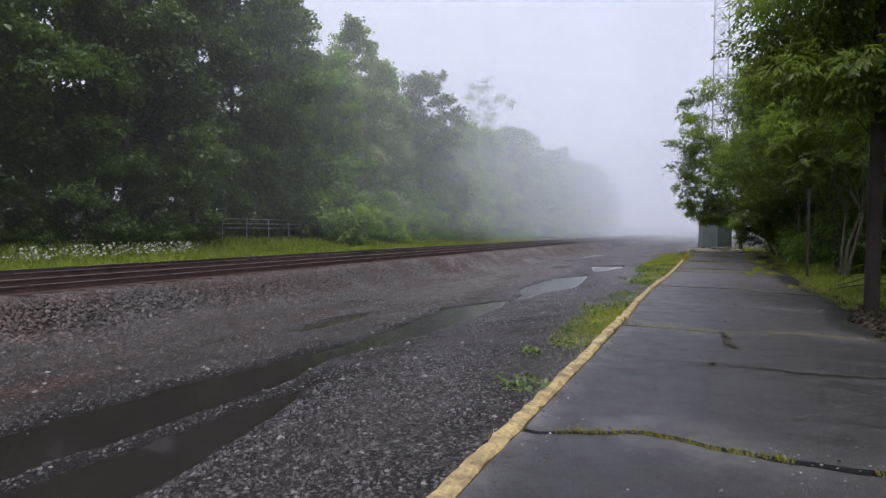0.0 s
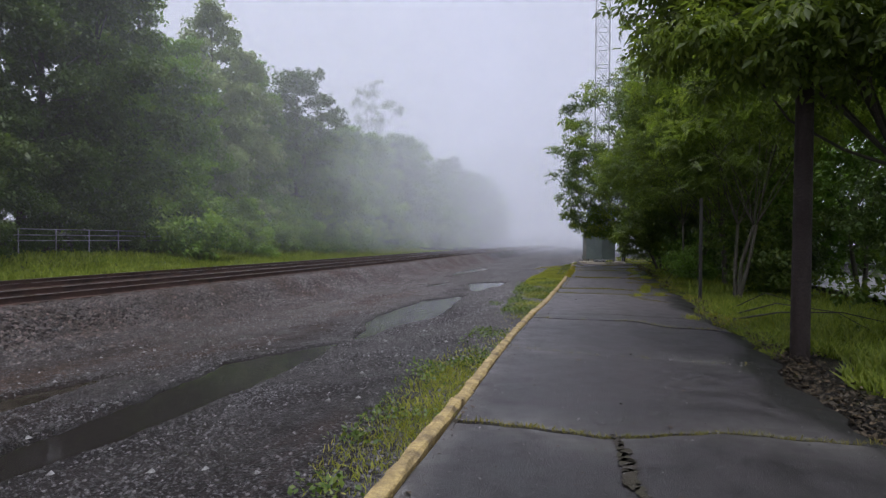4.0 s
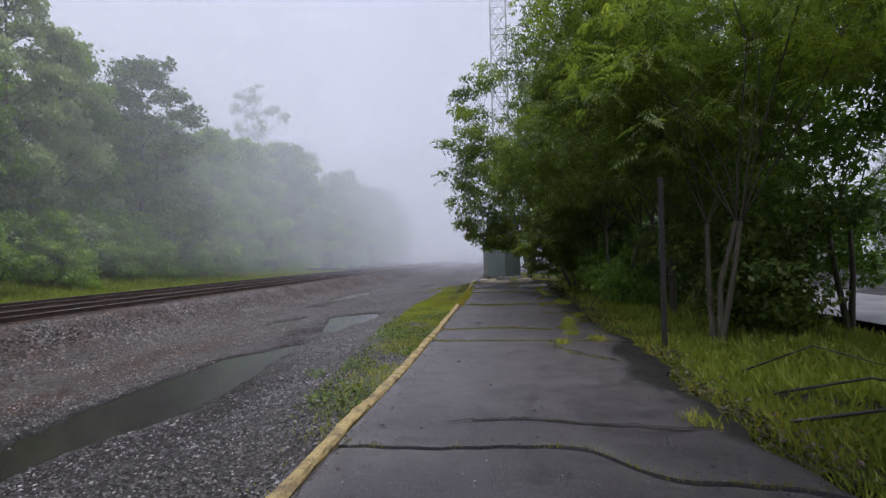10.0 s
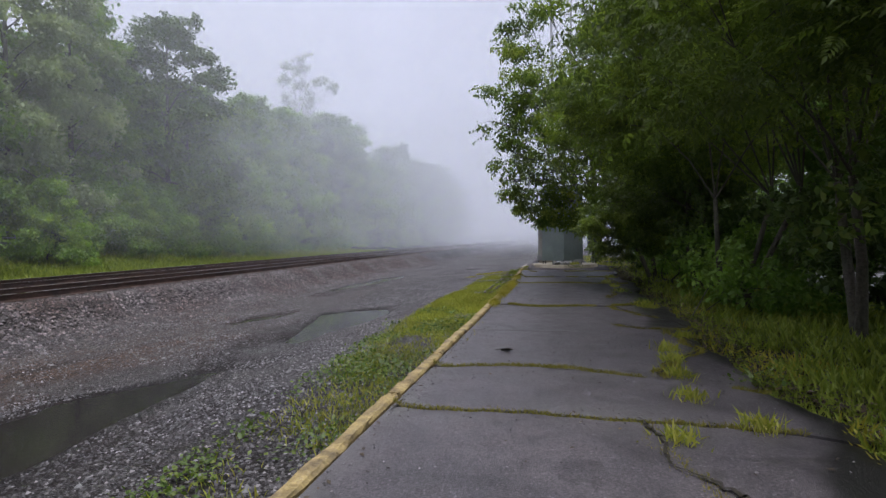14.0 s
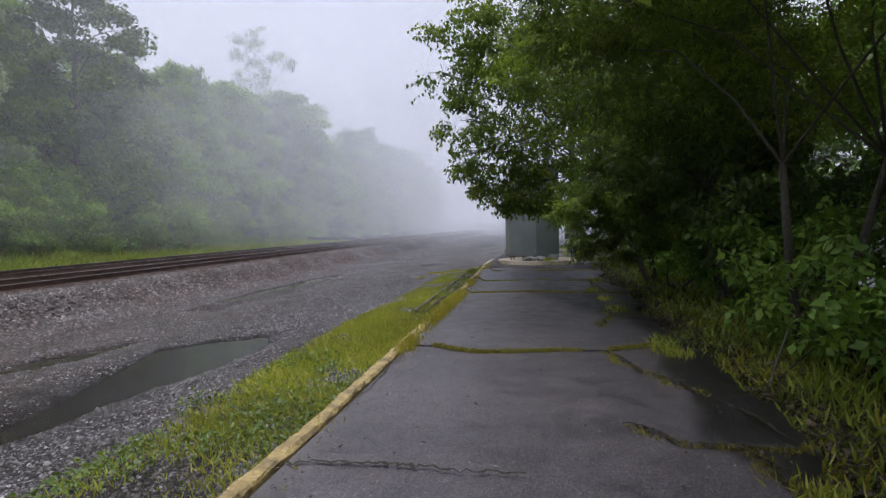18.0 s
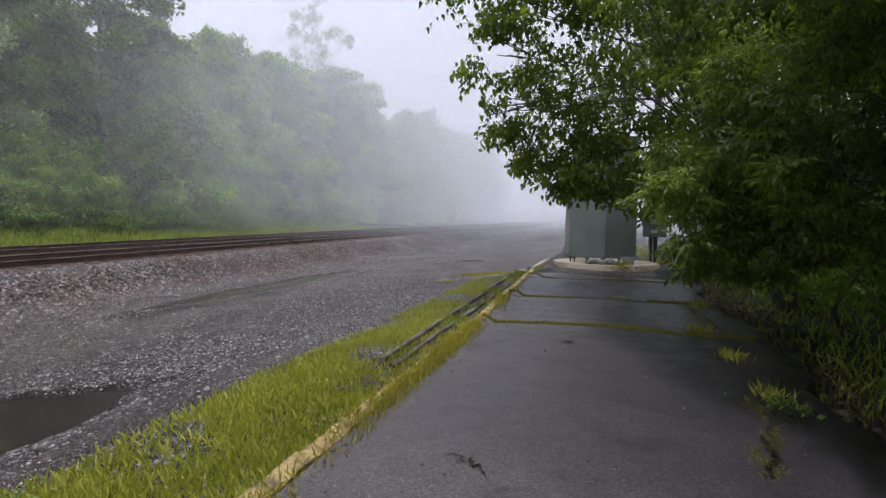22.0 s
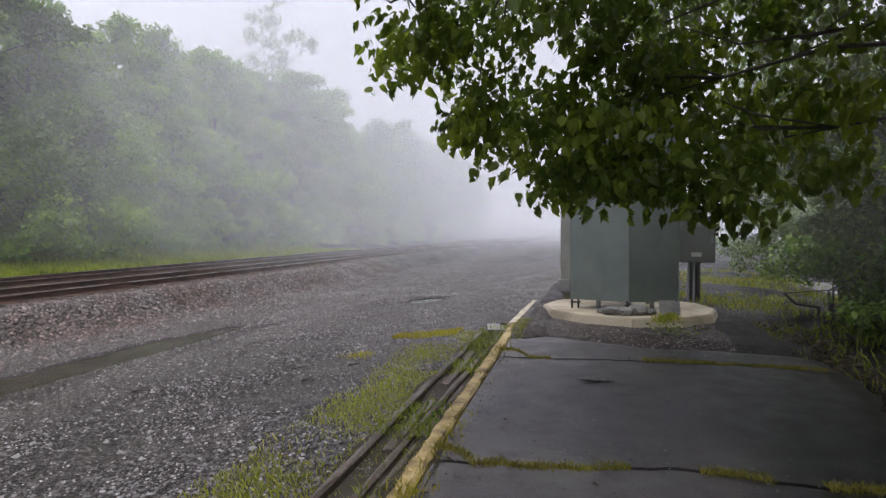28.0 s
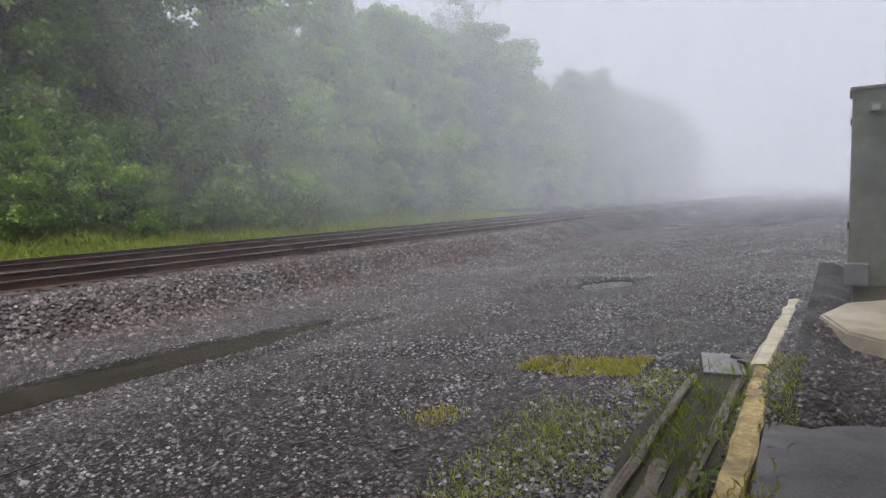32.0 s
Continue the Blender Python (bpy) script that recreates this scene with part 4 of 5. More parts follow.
def limbs(base, fork, blobs, r0, seed, stems=1, twigs=3, leader=0.0):
    """Trunk or trunks, a limb to each crown mass and thinner branches inside it."""
    r = np.random.default_rng(seed)
    base, fork = np.array(base, float), np.array(fork, float)
    trunk, boughs = [], []
    for s in range(stems):
        off = r.normal(0, 0.12, 3) * (stems > 1) * (1, 1, 0)
        a, b = base + off, fork + off * 4
        mid = (a + b) / 2 + r.normal(0, 0.06, 3) * (1, 1, 0)
        k = r0 / (1 + 0.35 * (stems - 1))
        trunk.append([(a - (0, 0, 0.3), k * 1.5), (a + (0, 0, 0.15), k * 1.1), (mid, k * 0.9), (b, k * 0.72)])
    big = [np.array(q[:3]) for q in blobs if q[3] >= 0.6]
    if leader:
        trunk[0].append((np.array((0.1, 0.0, leader)), r0 * 0.2))
    for i, blob in enumerate(blobs):
        c = np.array(blob[:3])
        start = np.array(trunk[i % stems][-1][0])
        if leader:
            start = np.array((0, 0, min(max(fork[2], c[2] - 0.5 * math.hypot(c[0], c[1]) - 0.4), leader)))
        thin = 1.0
        if blob[3] < 0.55 and big:
            start = min(big, key=lambda q: np.linalg.norm(q - c))
            thin = 0.35
        bend = (start + c) / 2 + r.normal(0, 0.25 * thin, 3) + (0, 0, 0.12 * np.linalg.norm(start - c))
        boughs.append([(start, r0 * 0.22 * thin), (bend * 0.5 + start * 0.5 + r.normal(0, 0.05, 3), r0 * 0.18 * thin), (bend, r0 * 0.14 * thin), (c, r0 * 0.06 * thin)])
        if thin < 1:
            continue
        for _ in range(twigs):
            d = r.normal(0, 1, 3)
            d[2] = abs(d[2]) * 0.6
            d /= np.linalg.norm(d)
            boughs.append([(bend * 0.4 + c * 0.6, r0 * 0.09), (c + d * blob[3] * 0.5, r0 * 0.08), (c + d * blob[3] * 0.95 + r.normal(0, 0.1, 3), r0 * 0.04)])
    return tubes(trunk, 8), tubes(boughs, 5)


def tree(label, base, fork, blobs, r0, count, template, size, leaf, seed, stems=1, hang=0.0, name="tree", group="", shell=0.45, twigs=3, per_clump=16, dome=0.0, leader=0.0):
    t = thing(name, label, "tree" if name == "tree" else "bush", (base[0], base[1], base[2]), group=group)
    rel = [(b[0] - base[0], b[1] - base[1], b[2] - base[2], b[3]) for b in blobs]
    trunk, boughs = limbs((0, 0, 0), np.subtract(fork, base), rel, r0, seed, stems, twigs, leader)
    piece("trunk", arrays_mesh("trunk", *trunk, BARK, True), t)
    piece("branchwork", arrays_mesh("branchwork", *boughs, BARK, True), t)
    v, f, tone = foliage(rel, count, template, size, seed, hang, shell, 0.8, per_clump, dome)
    me = arrays_mesh("crown", v, f, leaf)
    me.attributes.new("tone", "FLOAT", "POINT").data.foreach_set("value", tone.astype(np.float32))
    piece("crown", me, t)
    t["top"] = float(np.percentile(v[:, 2], 99.7))
    return t


def crown_masses(height, width, seed, low=0.3, many=11, peak=0.45, fat=1.0):
    """Leaf masses over a trunk: widest at the share `peak` of the height, thinning to the top."""
    r = np.random.default_rng(seed)
    out = []
    for k in range(many):
        f = low + (1 - low) * (k + 0.5) / many
        reach = width * (1 - 0.72 * max(0, f - peak) / (1 - peak)) * (0.7 + 0.3 * min(1, f / peak))
        a = 2.4 * k + r.uniform(-0.6, 0.6)
        d = reach * r.uniform(0.45, 0.85)
        rad = fat * width * r.uniform(0.2, 0.34) * (1.15 - 0.45 * f)
        out.append((d * math.cos(a), d * math.sin(a), height * f - rad * 0.5, rad))
    out.append((0.1 * width, 0, height - 0.22 * width * fat, 0.2 * width * fat))
    return out


# the wood beyond the tracks: a few kinds, each built once
KINDS = []
for k, (h, w, leaf, low, many, peak, fat, count, label) in enumerate((
        (15.5, 4.4, DEEP, 0.2, 24, 0.45, 1.05, 4300, "tall dark green broadleaf tree in the misty wood"),
        (13.5, 4.2, WOODS, 0.12, 24, 0.4, 1.05, 4300, "dense green tree at the wood's edge"),
        (15.0, 3.7, PALE_LEAF, 0.2, 24, 0.5, 0.85, 3400, "pale silvery green tree in the misty wood"),
        (16.0, 4.4, DEEP, 0.2, 24, 0.6, 1.0, 4000, "tall dark broadleaf tree with a spreading crown"),
        (11.0, 4.2, BUSH, 0.08, 22, 0.4, 1.05, 4300, "broad green tree at the wood's edge"),
        (14.0, 3.0, WOODS, 0.15, 20, 0.45, 0.9, 2600, "slender green tree at the wood's edge"))):
    KINDS.append(tree(label, (0, 0, 0), (0, 0, h * 0.3), crown_masses(h, w, 50 + k, low, many, peak, fat), 0.2, count, WOOD_TWIG, 0.56, leaf, 60 + k, group="trees of the wood", shell=0.8, twigs=1, per_clump=30, dome=0.55, leader=h * 0.9))
HEDGE = []
for k, (h, w, leaf) in enumerate(((4.6, 2.4, BUSH), (3.4, 2.2, WOODS), (5.5, 2.6, DEEP), (2.2, 1.5, BUSH))):
    HEDGE.append(tree("leafy green shrub along the wood's edge", (0, 0, 0), (0, 0, 0.5), crown_masses(h, w, 80 + k, 0.08, 14, 0.35, 1.1), 0.06, 1900, WOOD_TWIG, 0.4, leaf, 90 + k, name="shrub", group="shrubs of the wood's edge", shell=0.6, twigs=1, per_clump=24, dome=0.3))


def plant(kind, x, y, top, seed, wide=1.0, first=set()):
    """Sets a tree so that its crown tops out at the height `top`."""
    r = random.Random(seed)
    g = float(land(x, y)) - 0.1
    m = pose(x, y, g, 0, 0, r.uniform(0, 360))
    if kind not in first:
        first.add(kind)
        kind.matrix_basis = m
        ob = kind
    else:
        ob = copy_thing(kind, m)
    s = (top - g) / kind["top"]
    ob.scale = (s * wide, s * wide, s)
    return ob


# the wood's front row: (y, height of the top, kind)
FRONT = [(-9, 19, 0), (-5, 18, 3), (-1, 19, 0), (3, 18.5, 3), (7, 20, 0), (11, 19, 0), (15, 20, 3), (18.5, 19, 0), (22, 20, 3), (26, 19.5, 0), (29.5, 20, 3), (33, 19, 0), (36.2, 18, 5), (39, 15.2, 1), (43.2, 18.9, 2), (46.6, 16.6, 2), (49.2, 16.9, 5), (51.8, 14.5, 1), (55.2, 17.5, 3), (59.4, 14.0, 1),
         (62.6, 13.6, 4), (66, 14.2, 1), (69.3, 14.0, 4), (72.8, 14.8, 5), (76, 14.6, 4), (79.5, 15.4, 1), (83, 15.6, 0), (87, 17.2, 1), (91.5, 16.8, 4), (96, 15.2, 5), (100.5, 13.6, 4), (105, 15.6, 1), (110, 15, 4), (114.5, 16.4, 5), (119, 18.2, 5), (124, 16.4, 1), (130, 16.8, 4), (136, 17, 1), (143, 17, 4), (150, 17.5, 1), (158, 17, 0), (166, 17, 4)]
r = random.Random(3)
for k, (y, top, i) in enumerate(FRONT):
    plant(KINDS[i], -28.4 + (r.uniform(-0.9, 0.9) if top < 18 else 0), y, top, k, 1.15 if i == 3 and y > 50 else 1.0)
    if k % 2 == 0 and y < 112:
        i = (0, 3)[k % 4 // 2] if y < 34 else (1, 0, 4)[k % 3]
        plant(KINDS[i], -34 + r.uniform(-1.5, 1.5), y + 2, np.interp(y, [0, 34, 40, 58, 70, 112], [21, 20, 14, 14.5, 15, 16]) + r.uniform(-0.6, 0.4), 100 + k)
y, k = -8.0, 0
while y < 125:
    if not 23 < y < 40:
        i = 2 if y < 26 else (0, 1, 3, 0, 2, 1)[k % 6]
        plant(HEDGE[i], -25.0 + r.uniform(-0.8, 0.8), y, r.uniform(3.2, 5.6) if i != 3 else r.uniform(2.0, 2.8), 200 + k)
    y, k = y + (2.3 if y < 75 else 4.2) * r.uniform(0.8, 1.2), k + 1
y = -6.0
while y < 95:
    plant(HEDGE[2 if y < 36 else k % 3], -27.2 + r.uniform(-0.6, 0.6), y, r.uniform(5.0, 7.5), 300 + k)
    y, k = y + 3.4 * r.uniform(0.8, 1.2), k + 1
for k, (y, top) in enumerate(((47.5, 14.0), (52.5, 15.4), (57.0, 13.6), (61.5, 13.0))):
    plant(KINDS[(1, 4)[k % 2]], -31.5, y, top, 500 + k)
# one tall thin tree stands up out of the mist; pale, sparse leaves paint part of its haze
lone = tree("tall thin tree rising over the misty wood", (-36.6, 95, 1.5), (-36.6, 95, 15), [(-37.6, 95, 26.0, 1.5), (-35.7, 95, 26.6, 1.4), (-39.6, 95, 24.4, 1.3), (-33.4, 95, 24.6, 1.3), (-36.6, 95, 23.8, 1.5), (-32.2, 95, 22.6, 1.1), (-34.8, 95, 21.9, 1.3), (-39.0, 95, 21.4, 1.4), (-36.8, 95, 20.2, 1.4), (-35.0, 95, 18.0, 1.5), (-38.4, 95, 17.4, 1.5)], 0.3, 560, WOOD_TWIG, 0.75, PALE_LEAF, 5, shell=0.5, twigs=2)

# trees along the platform
elder_label = "box elder with drooping leaves of pointed leaflets beside the platform"
ash_label = "young ash tree with drooping feathery leaves beside the platform"


def masses(seed, many, xr, yr, zr, rr):
    q = np.random.default_rng(seed)
    return [(q.uniform(*xr), q.uniform(*yr), q.uniform(*zr), q.uniform(*rr)) for _ in range(many)]


tree(ash_label, (3.7, 22.6, -0.1), (3.9, 22.9, 2.0), masses(1, 14, (2.4, 6.8), (20.5, 25.5), (3.0, 7.8), (0.9, 1.5)), 0.09, 4600, SPRAY, 0.42, ASH, 11, 3, -0.25, group="trees beside the platform")
tree(elder_label, (4.3, 27.0, -0.1), (4.3, 27.2, 2.2), masses(2, 14, (1.5, 6.5), (25.0, 30.0), (2.7, 8.6), (0.9, 1.5)), 0.10, 8200, ELDER, 0.22, ASH, 12, 2, -0.25, group="trees beside the platform", shell=0.65)
tree(elder_label, (3.6, 31.0, -0.1), (3.6, 31.0, 2.2), masses(3, 14, (1.1, 5.8), (29.0, 33.8), (2.6, 8.8), (0.9, 1.5)), 0.10, 8600, ELDER, 0.22, ASH, 13, 3, -0.25, group="trees beside the platform", shell=0.65)
tree(elder_label, (3.9, 35.2, -0.1), (3.7, 35.2, 2.0), masses(4, 17, (1.7, 5.5), (33.2, 37.6), (2.7, 8.6), (0.9, 1.5)) + [
    (2.9, 35.4, 2.7, 0.9), (3.4, 36.5, 1.8, 0.8), (3.1, 37.8, 1.5, 0.7), (2.1, 36.4, 2.4, 0.7), (2.2, 36.2, 1.6, 0.5), (2.0, 36.0, 1.05, 0.3), (2.5, 37.4, 1.6, 0.6), (1.9, 36.6, 3.0, 0.7), (1.85, 36.1, 1.8, 0.42), (1.85, 36.1, 1.35, 0.35),
    (1.26, 36.0, 0.95, 0.24), (1.1, 36.6, 1.5, 0.32), (1.35, 35.6, 1.3, 0.34), (1.1, 37.2, 1.8, 0.36), (1.25, 35.8, 1.75, 0.42), (2.4, 35.2, 1.5, 0.4), (1.35, 36.3, 2.1, 0.45), (1.9, 35.4, 2.0, 0.5)], 0.10, 15500, ELDER, 0.2, ASH, 14, 3, -0.25, group="trees beside the platform", shell=0.6)
tree("broadleaf tree with heart-shaped leaves hanging over the platform", (3.4, 39.4, -0.1), (2.9, 39.6, 2.6), masses(5, 15, (-0.4, 4.4), (37.6, 42.4), (3.6, 10.2), (0.9, 1.5)) + [
    (-1.6, 38.8, 4.3, 0.8), (-1.7, 38.9, 5.4, 0.9), (-1.5, 39.2, 6.6, 1.0), (-1.3, 39.6, 7.8, 1.0), (-0.9, 40.0, 9.0, 1.0), (-0.5, 39.6, 10.0, 0.9), (-0.8, 39.0, 5.0, 1.0), (-0.5, 39.4, 6.4, 1.1), (-0.9, 39.8, 3.5, 0.8), (-1.7, 39.6, 3.4, 0.6),
    (-1.4, 40.4, 2.8, 0.3), (-1.3, 40.3, 2.5, 0.24), (-1.0, 40.3, 2.25, 0.2), (-0.7, 40.25, 2.05, 0.2), (-0.45, 40.25, 1.98, 0.24), (-0.25, 40.25, 1.98, 0.26), (-0.1, 40.25, 2.05, 0.4), (0.25, 40.2, 2.05, 0.45), (0.7, 40.1, 2.1, 0.5), (1.1, 40.2, 2.25, 0.55), (-0.2, 40.3, 2.4, 0.42), (-0.6, 40.35, 2.4, 0.36),
    (-1.0, 40.6, 2.7, 0.5), (-0.4, 40.6, 2.6, 0.5), (0.3, 40.5, 2.7, 0.6), (0.5, 40.3, 3.3, 0.8), (1.2, 40.4, 2.9, 0.8),
    (2.6, 38.6, 4.4, 1.2), (1.0, 38.0, 4.2, 1.1), (0.6, 38.4, 5.6, 1.2), (1.8, 38.4, 2.6, 0.8)],
     0.12, 8800, HEART_TWIG, 0.29, HEART, 15, 3, -0.2, group="trees beside the platform", twigs=4)
tree("broadleaf tree with heart-shaped leaves near the mast", (5.4, 50.5, -0.3), (5.2, 50.3, 2.0), masses(6, 12, (2.4, 8.0), (46.6, 52.5), (2.8, 8.5), (0.9, 1.6)), 0.14, 2600, HEART_TWIG, 0.42, HEART, 16, 2, -0.2, group="trees beside the platform")
tree("dark leafy tree hanging over the wooden pole", (4.6, 15.4, -0.2), (4.3, 15.2, 2.6), masses(7, 12, (1.8, 6.6), (13.2, 17.4), (4.4, 7.6), (0.9, 1.4)) + [(1.2, 15.0, 4.9, 0.7), (1.8, 14.6, 4.6, 0.8), (2.6, 14.3, 4.4, 0.9), (3.5, 14.2, 4.3, 0.9), (4.4, 14.0, 4.2, 1.0)], 0.14, 5600, ELDER, 0.32, ASH, 17, 1, -0.25, group="trees beside the platform")
tree("dark leafy tree beside the verge", (6.8, 11.0, -0.3), (6.6, 11.2, 2.4), masses(8, 12, (4.2, 8.8), (8.6, 13.5), (2.4, 7.5), (0.9, 1.5)), 0.14, 4000, ELDER, 0.34, ASH, 18, 1, -0.25, group="trees beside the platform")
tree("broadleaf tree with heart-shaped leaves beside the platform", (4.4, 43.6, -0.1), (4.2, 43.5, 2.2), masses(9, 13, (2.2, 6.4), (41.0, 46.0), (2.6, 8.2), (0.9, 1.5)), 0.13, 2600, HEART_TWIG, 0.42, HEART, 19, 3, -0.2, group="trees beside the platform")
for k in range(5):
    x, y = 3.9 + 0.5 * math.sin(2.1 * k), 30.5 + 3.1 * k
    tree("low dark undergrowth at the platform's edge", (x, y, float(land(x, y))), (x, y, 0.3), masses(70 + k, 6, (x - 0.9, x + 1.2), (y - 1.5, y + 1.5), (0.2, 1.6), (0.5, 0.8)), 0.04, 420, WOOD_TWIG, 0.3, WOODS, 75 + k, 2, name="shrub", group="undergrowth")
for k in range(9):
    x, y = 6.2 + 1.2 * math.sin(2.1 * k), 18.0 + 3.4 * k
    tree("tangled green undergrowth under the trees", (x, y, float(land(x, y))), (x, y, 0.4), masses(20 + k, 7, (x - 1.5, x + 1.5), (y - 1.8, y + 1.8), (0.3, 2.6), (0.6, 1.1)), 0.05, 800, WOOD_TWIG, 0.34, DEEP if k % 2 else WEED, 30 + k, 2, name="shrub", group="undergrowth")
for k, (x, y, s) in enumerate(((4.0, 47.6, 0.9), (5.4, 49.2, 1.2), (6.6, 46.6, 1.4), (7.6, 51.5, 1.5), (9.5, 55.0, 1.8), (6.0, 57.5, 1.6))):
    tree("green shrub on the grass near the mast", (x, y, float(land(x, y))), (x, y, 0.4 * s), masses(120 + k, 6, (x - s, x + s), (y - s, y + s), (0.4, 2.0 * s), (0.5 * s, 0.8 * s)), 0.05, 420, WOOD_TWIG, 0.34, WEED if k % 2 else WOODS, 130 + k, 3, name="shrub", group="shrubs near the mast")
for k in range(9):
    plant(KINDS[(1, 4, 0)[k % 3]], 9 + 5.5 * k, 72 + 4 * math.sin(2.0 * k), 10.5, 400 + k)
for k in range(8):
    x, y = 8.8 + 0.8 * math.sin(1.7 * k), 20.0 + 3.8 * k
    tree("dark tree behind the platform trees", (x, y, -0.4), (x, y, 2.0), masses(40 + k, 8, (x - 1.8, x + 1.8), (y - 2, y + 2), (1.2, 7.5), (1.1, 1.7)), 0.1, 1500, WOOD_TWIG, 0.5, WOODS, 50 + k, 2, group="trees behind the platform")

# ---- mast and its equipment ----
pad = thing("mast_pad", "round stained concrete pad under the mast", "concrete pad", (0.3, 46.7, -0.12))
bm = bmesh.new()
bmesh.ops.create_cone(bm, cap_ends=True, segments=12, radius1=1.62, radius2=1.55, depth=0.2)
bmesh.ops.bevel(bm, geom=[e for e in bm.edges if all(v.co.z > 0 for v in e.verts)], offset=0.02, segments=2, affect="EDGES")
bmesh.ops.translate(bm, verts=bm.verts, vec=(0, 0, 0.14))
part("slab", bm, CONCRETE, pad)
MZ = 0.12
mast = thing("lattice_mast", "tall steel lattice mast with grey-green sheet metal round its foot", "mast", (0.25, 46.75, MZ), 0)
CORNERS = [(-0.95, -0.5), (0.05, -0.85), (0.9, -0.45), (0.0, 0.6)]
W = 0.62
LEGS = [(-W, -W), (W, -W), (W, W), (-W, W)]
for k in range(4):
    (ax, ay), (bx, by) = CORNERS[k], CORNERS[(k + 1) % 4]
    d = math.hypot(bx - ax, by - ay)
    bm = box_bm(0.004, d - 0.004, -0.012, 0.012, 0.17, 3.7, 0.004, 1)
    ob = part("panel", bm, CLAD, mast)
    ob.matrix_basis = pose(ax, ay, 0, 0, 0, math.degrees(math.atan2(by - ay, bx - ax)))
    bm = box_bm(-0.018, 0.018, -0.018, 0.018, 0.16, 3.72, 0.004, 1)
    ob = part("corner_strip", bm, CLAD, mast)
    ob.matrix_basis = pose(ax, ay, 0, 0, 0, 45)
    foot = part("foot", box_bm(-0.09, 0.09, -0.05, 0.05, 0.1, 0.125, 0.004, 1), DARK, mast, "dark anchor foot with bolts")
    foot.matrix_basis = pose(ax * 0.93, ay * 0.93, 0, 0, 0, 20 + 50 * k)
    for s in (-0.06, 0.06):
        b = part("anchor_bolt", box_bm(-0.016, 0.016, -0.016, 0.016, 0, 0.2, 0.004, 1), DARK, foot)
        b.matrix_basis = pose(s, 0, 0)
for ax, ay in LEGS:
    v, f = tubes([[((ax * 0.75, ay * 0.75, 0.0), 0.045), ((ax * 0.75, ay * 0.75, 34.0), 0.04)]], 8)
    piece("leg", arrays_mesh("leg", v, f, STEEL, True), mast)
for j in range(24):
    z0, z1 = 3.4 + 1.25 * j, 3.4 + 1.25 * (j + 1)
    rods = []
    for k in range(4):
        (ax, ay), (bx, by) = LEGS[k], LEGS[(k + 1) % 4]
        p, q_ = np.array((ax * 0.75, ay * 0.75, z0)), np.array((bx * 0.75, by * 0.75, z1))
        rods += [[(p, 0.016), (q_, 0.016)], [(np.array((bx * 0.75, by * 0.75, z0)), 0.016), (np.array((ax * 0.75, ay * 0.75, z1)), 0.016)], [(p, 0.016), (np.array((bx * 0.75, by * 0.75, z0)), 0.016)]]
    piece("brace", arrays_mesh("brace", *tubes(rods, 4), STEEL), mast)
cabinet = thing("equipment_cabinet", "dull aluminium equipment cabinet with a small lamp near its top", "cabinet", (-1.02, 48.3, -0.02))
part("body", box_bm(0, 0.9, 0, 0.75, 0.22, 2.55, 0.012), ALU, cabinet)
part("cap", box_bm(-0.03, 0.93, -0.03, 0.78, 2.55, 2.59, 0.008), ALU, cabinet)
part("plinth", box_bm(0.05, 0.85, 0.05, 0.7, 0, 0.22, 0.01), CONCRETE, cabinet)
lampb = part("lamp_box", box_bm(0.16, 0.28, -0.07, 0, 2.28, 2.38, 0.01), ALU, cabinet, "small square lamp box")
part("lens", box_bm(0.18, 0.26, -0.075, -0.07, 2.30, 2.36, 0.002, 1), LABEL, lampb)
for z in (0.9, 2.15):
    part("hinge", box_bm(-0.02, 0, 0.1, 0.14, z, z + 0.09, 0.004, 1), DARK, cabinet)
part("junction_box", box_bm(-0.04, 0.2, -0.16, -0.01, 0.24, 0.5, 0.01), STEEL, cabinet, "small galvanised box low on the front")
tpole = thing("utility_pole", "dark wooden utility pole behind the mast", "pole", (1.83, 49.05, -0.15))
v, f = tubes([[((0, 0, -0.3), 0.14), ((0, 0, 4), 0.13), ((0, 0, 9.5), 0.1)]], 14)
piece("shaft", arrays_mesh("shaft", v, f, POLE_WOOD, True), tpole)
v, f = tubes([[((-0.13, -0.13, 0), 0.025), ((-0.13, -0.13, 1.0), 0.025)], [((-0.02, -0.16, 0), 0.025), ((-0.02, -0.16, 1.0), 0.025)]], 8)
piece("conduit", arrays_mesh("conduit", v, f, STEEL, True), tpole)
meter = thing("meter_box", "grey-green steel meter box fixed to the pole", "electrical box", (1.47, 48.72, 0.85))
part("body", box_bm(0, 0.74, 0, 0.2, 0, 0.98, 0.012), BOX, meter)
door = part("door", box_bm(0.03, 0.71, -0.02, 0, 0.03, 0.95, 0.008), BOX, meter)
part("label", box_bm(0.26, 0.46, -0.025, -0.02, 0.13, 0.22, 0.001, 1), LABEL, door, "pale unreadable label")
part("label", box_bm(0.28, 0.45, -0.025, -0.02, 0.78, 0.9, 0.001, 1), SLAB_OLD, door, "faded sticker")
part("latch", box_bm(0.64, 0.68, -0.05, -0.02, 0.42, 0.54, 0.005, 1), STEEL, door)
part("hood", box_bm(-0.02, 0.76, -0.05, 0.2, 0.98, 1.0, 0.004, 1), BOX, meter)

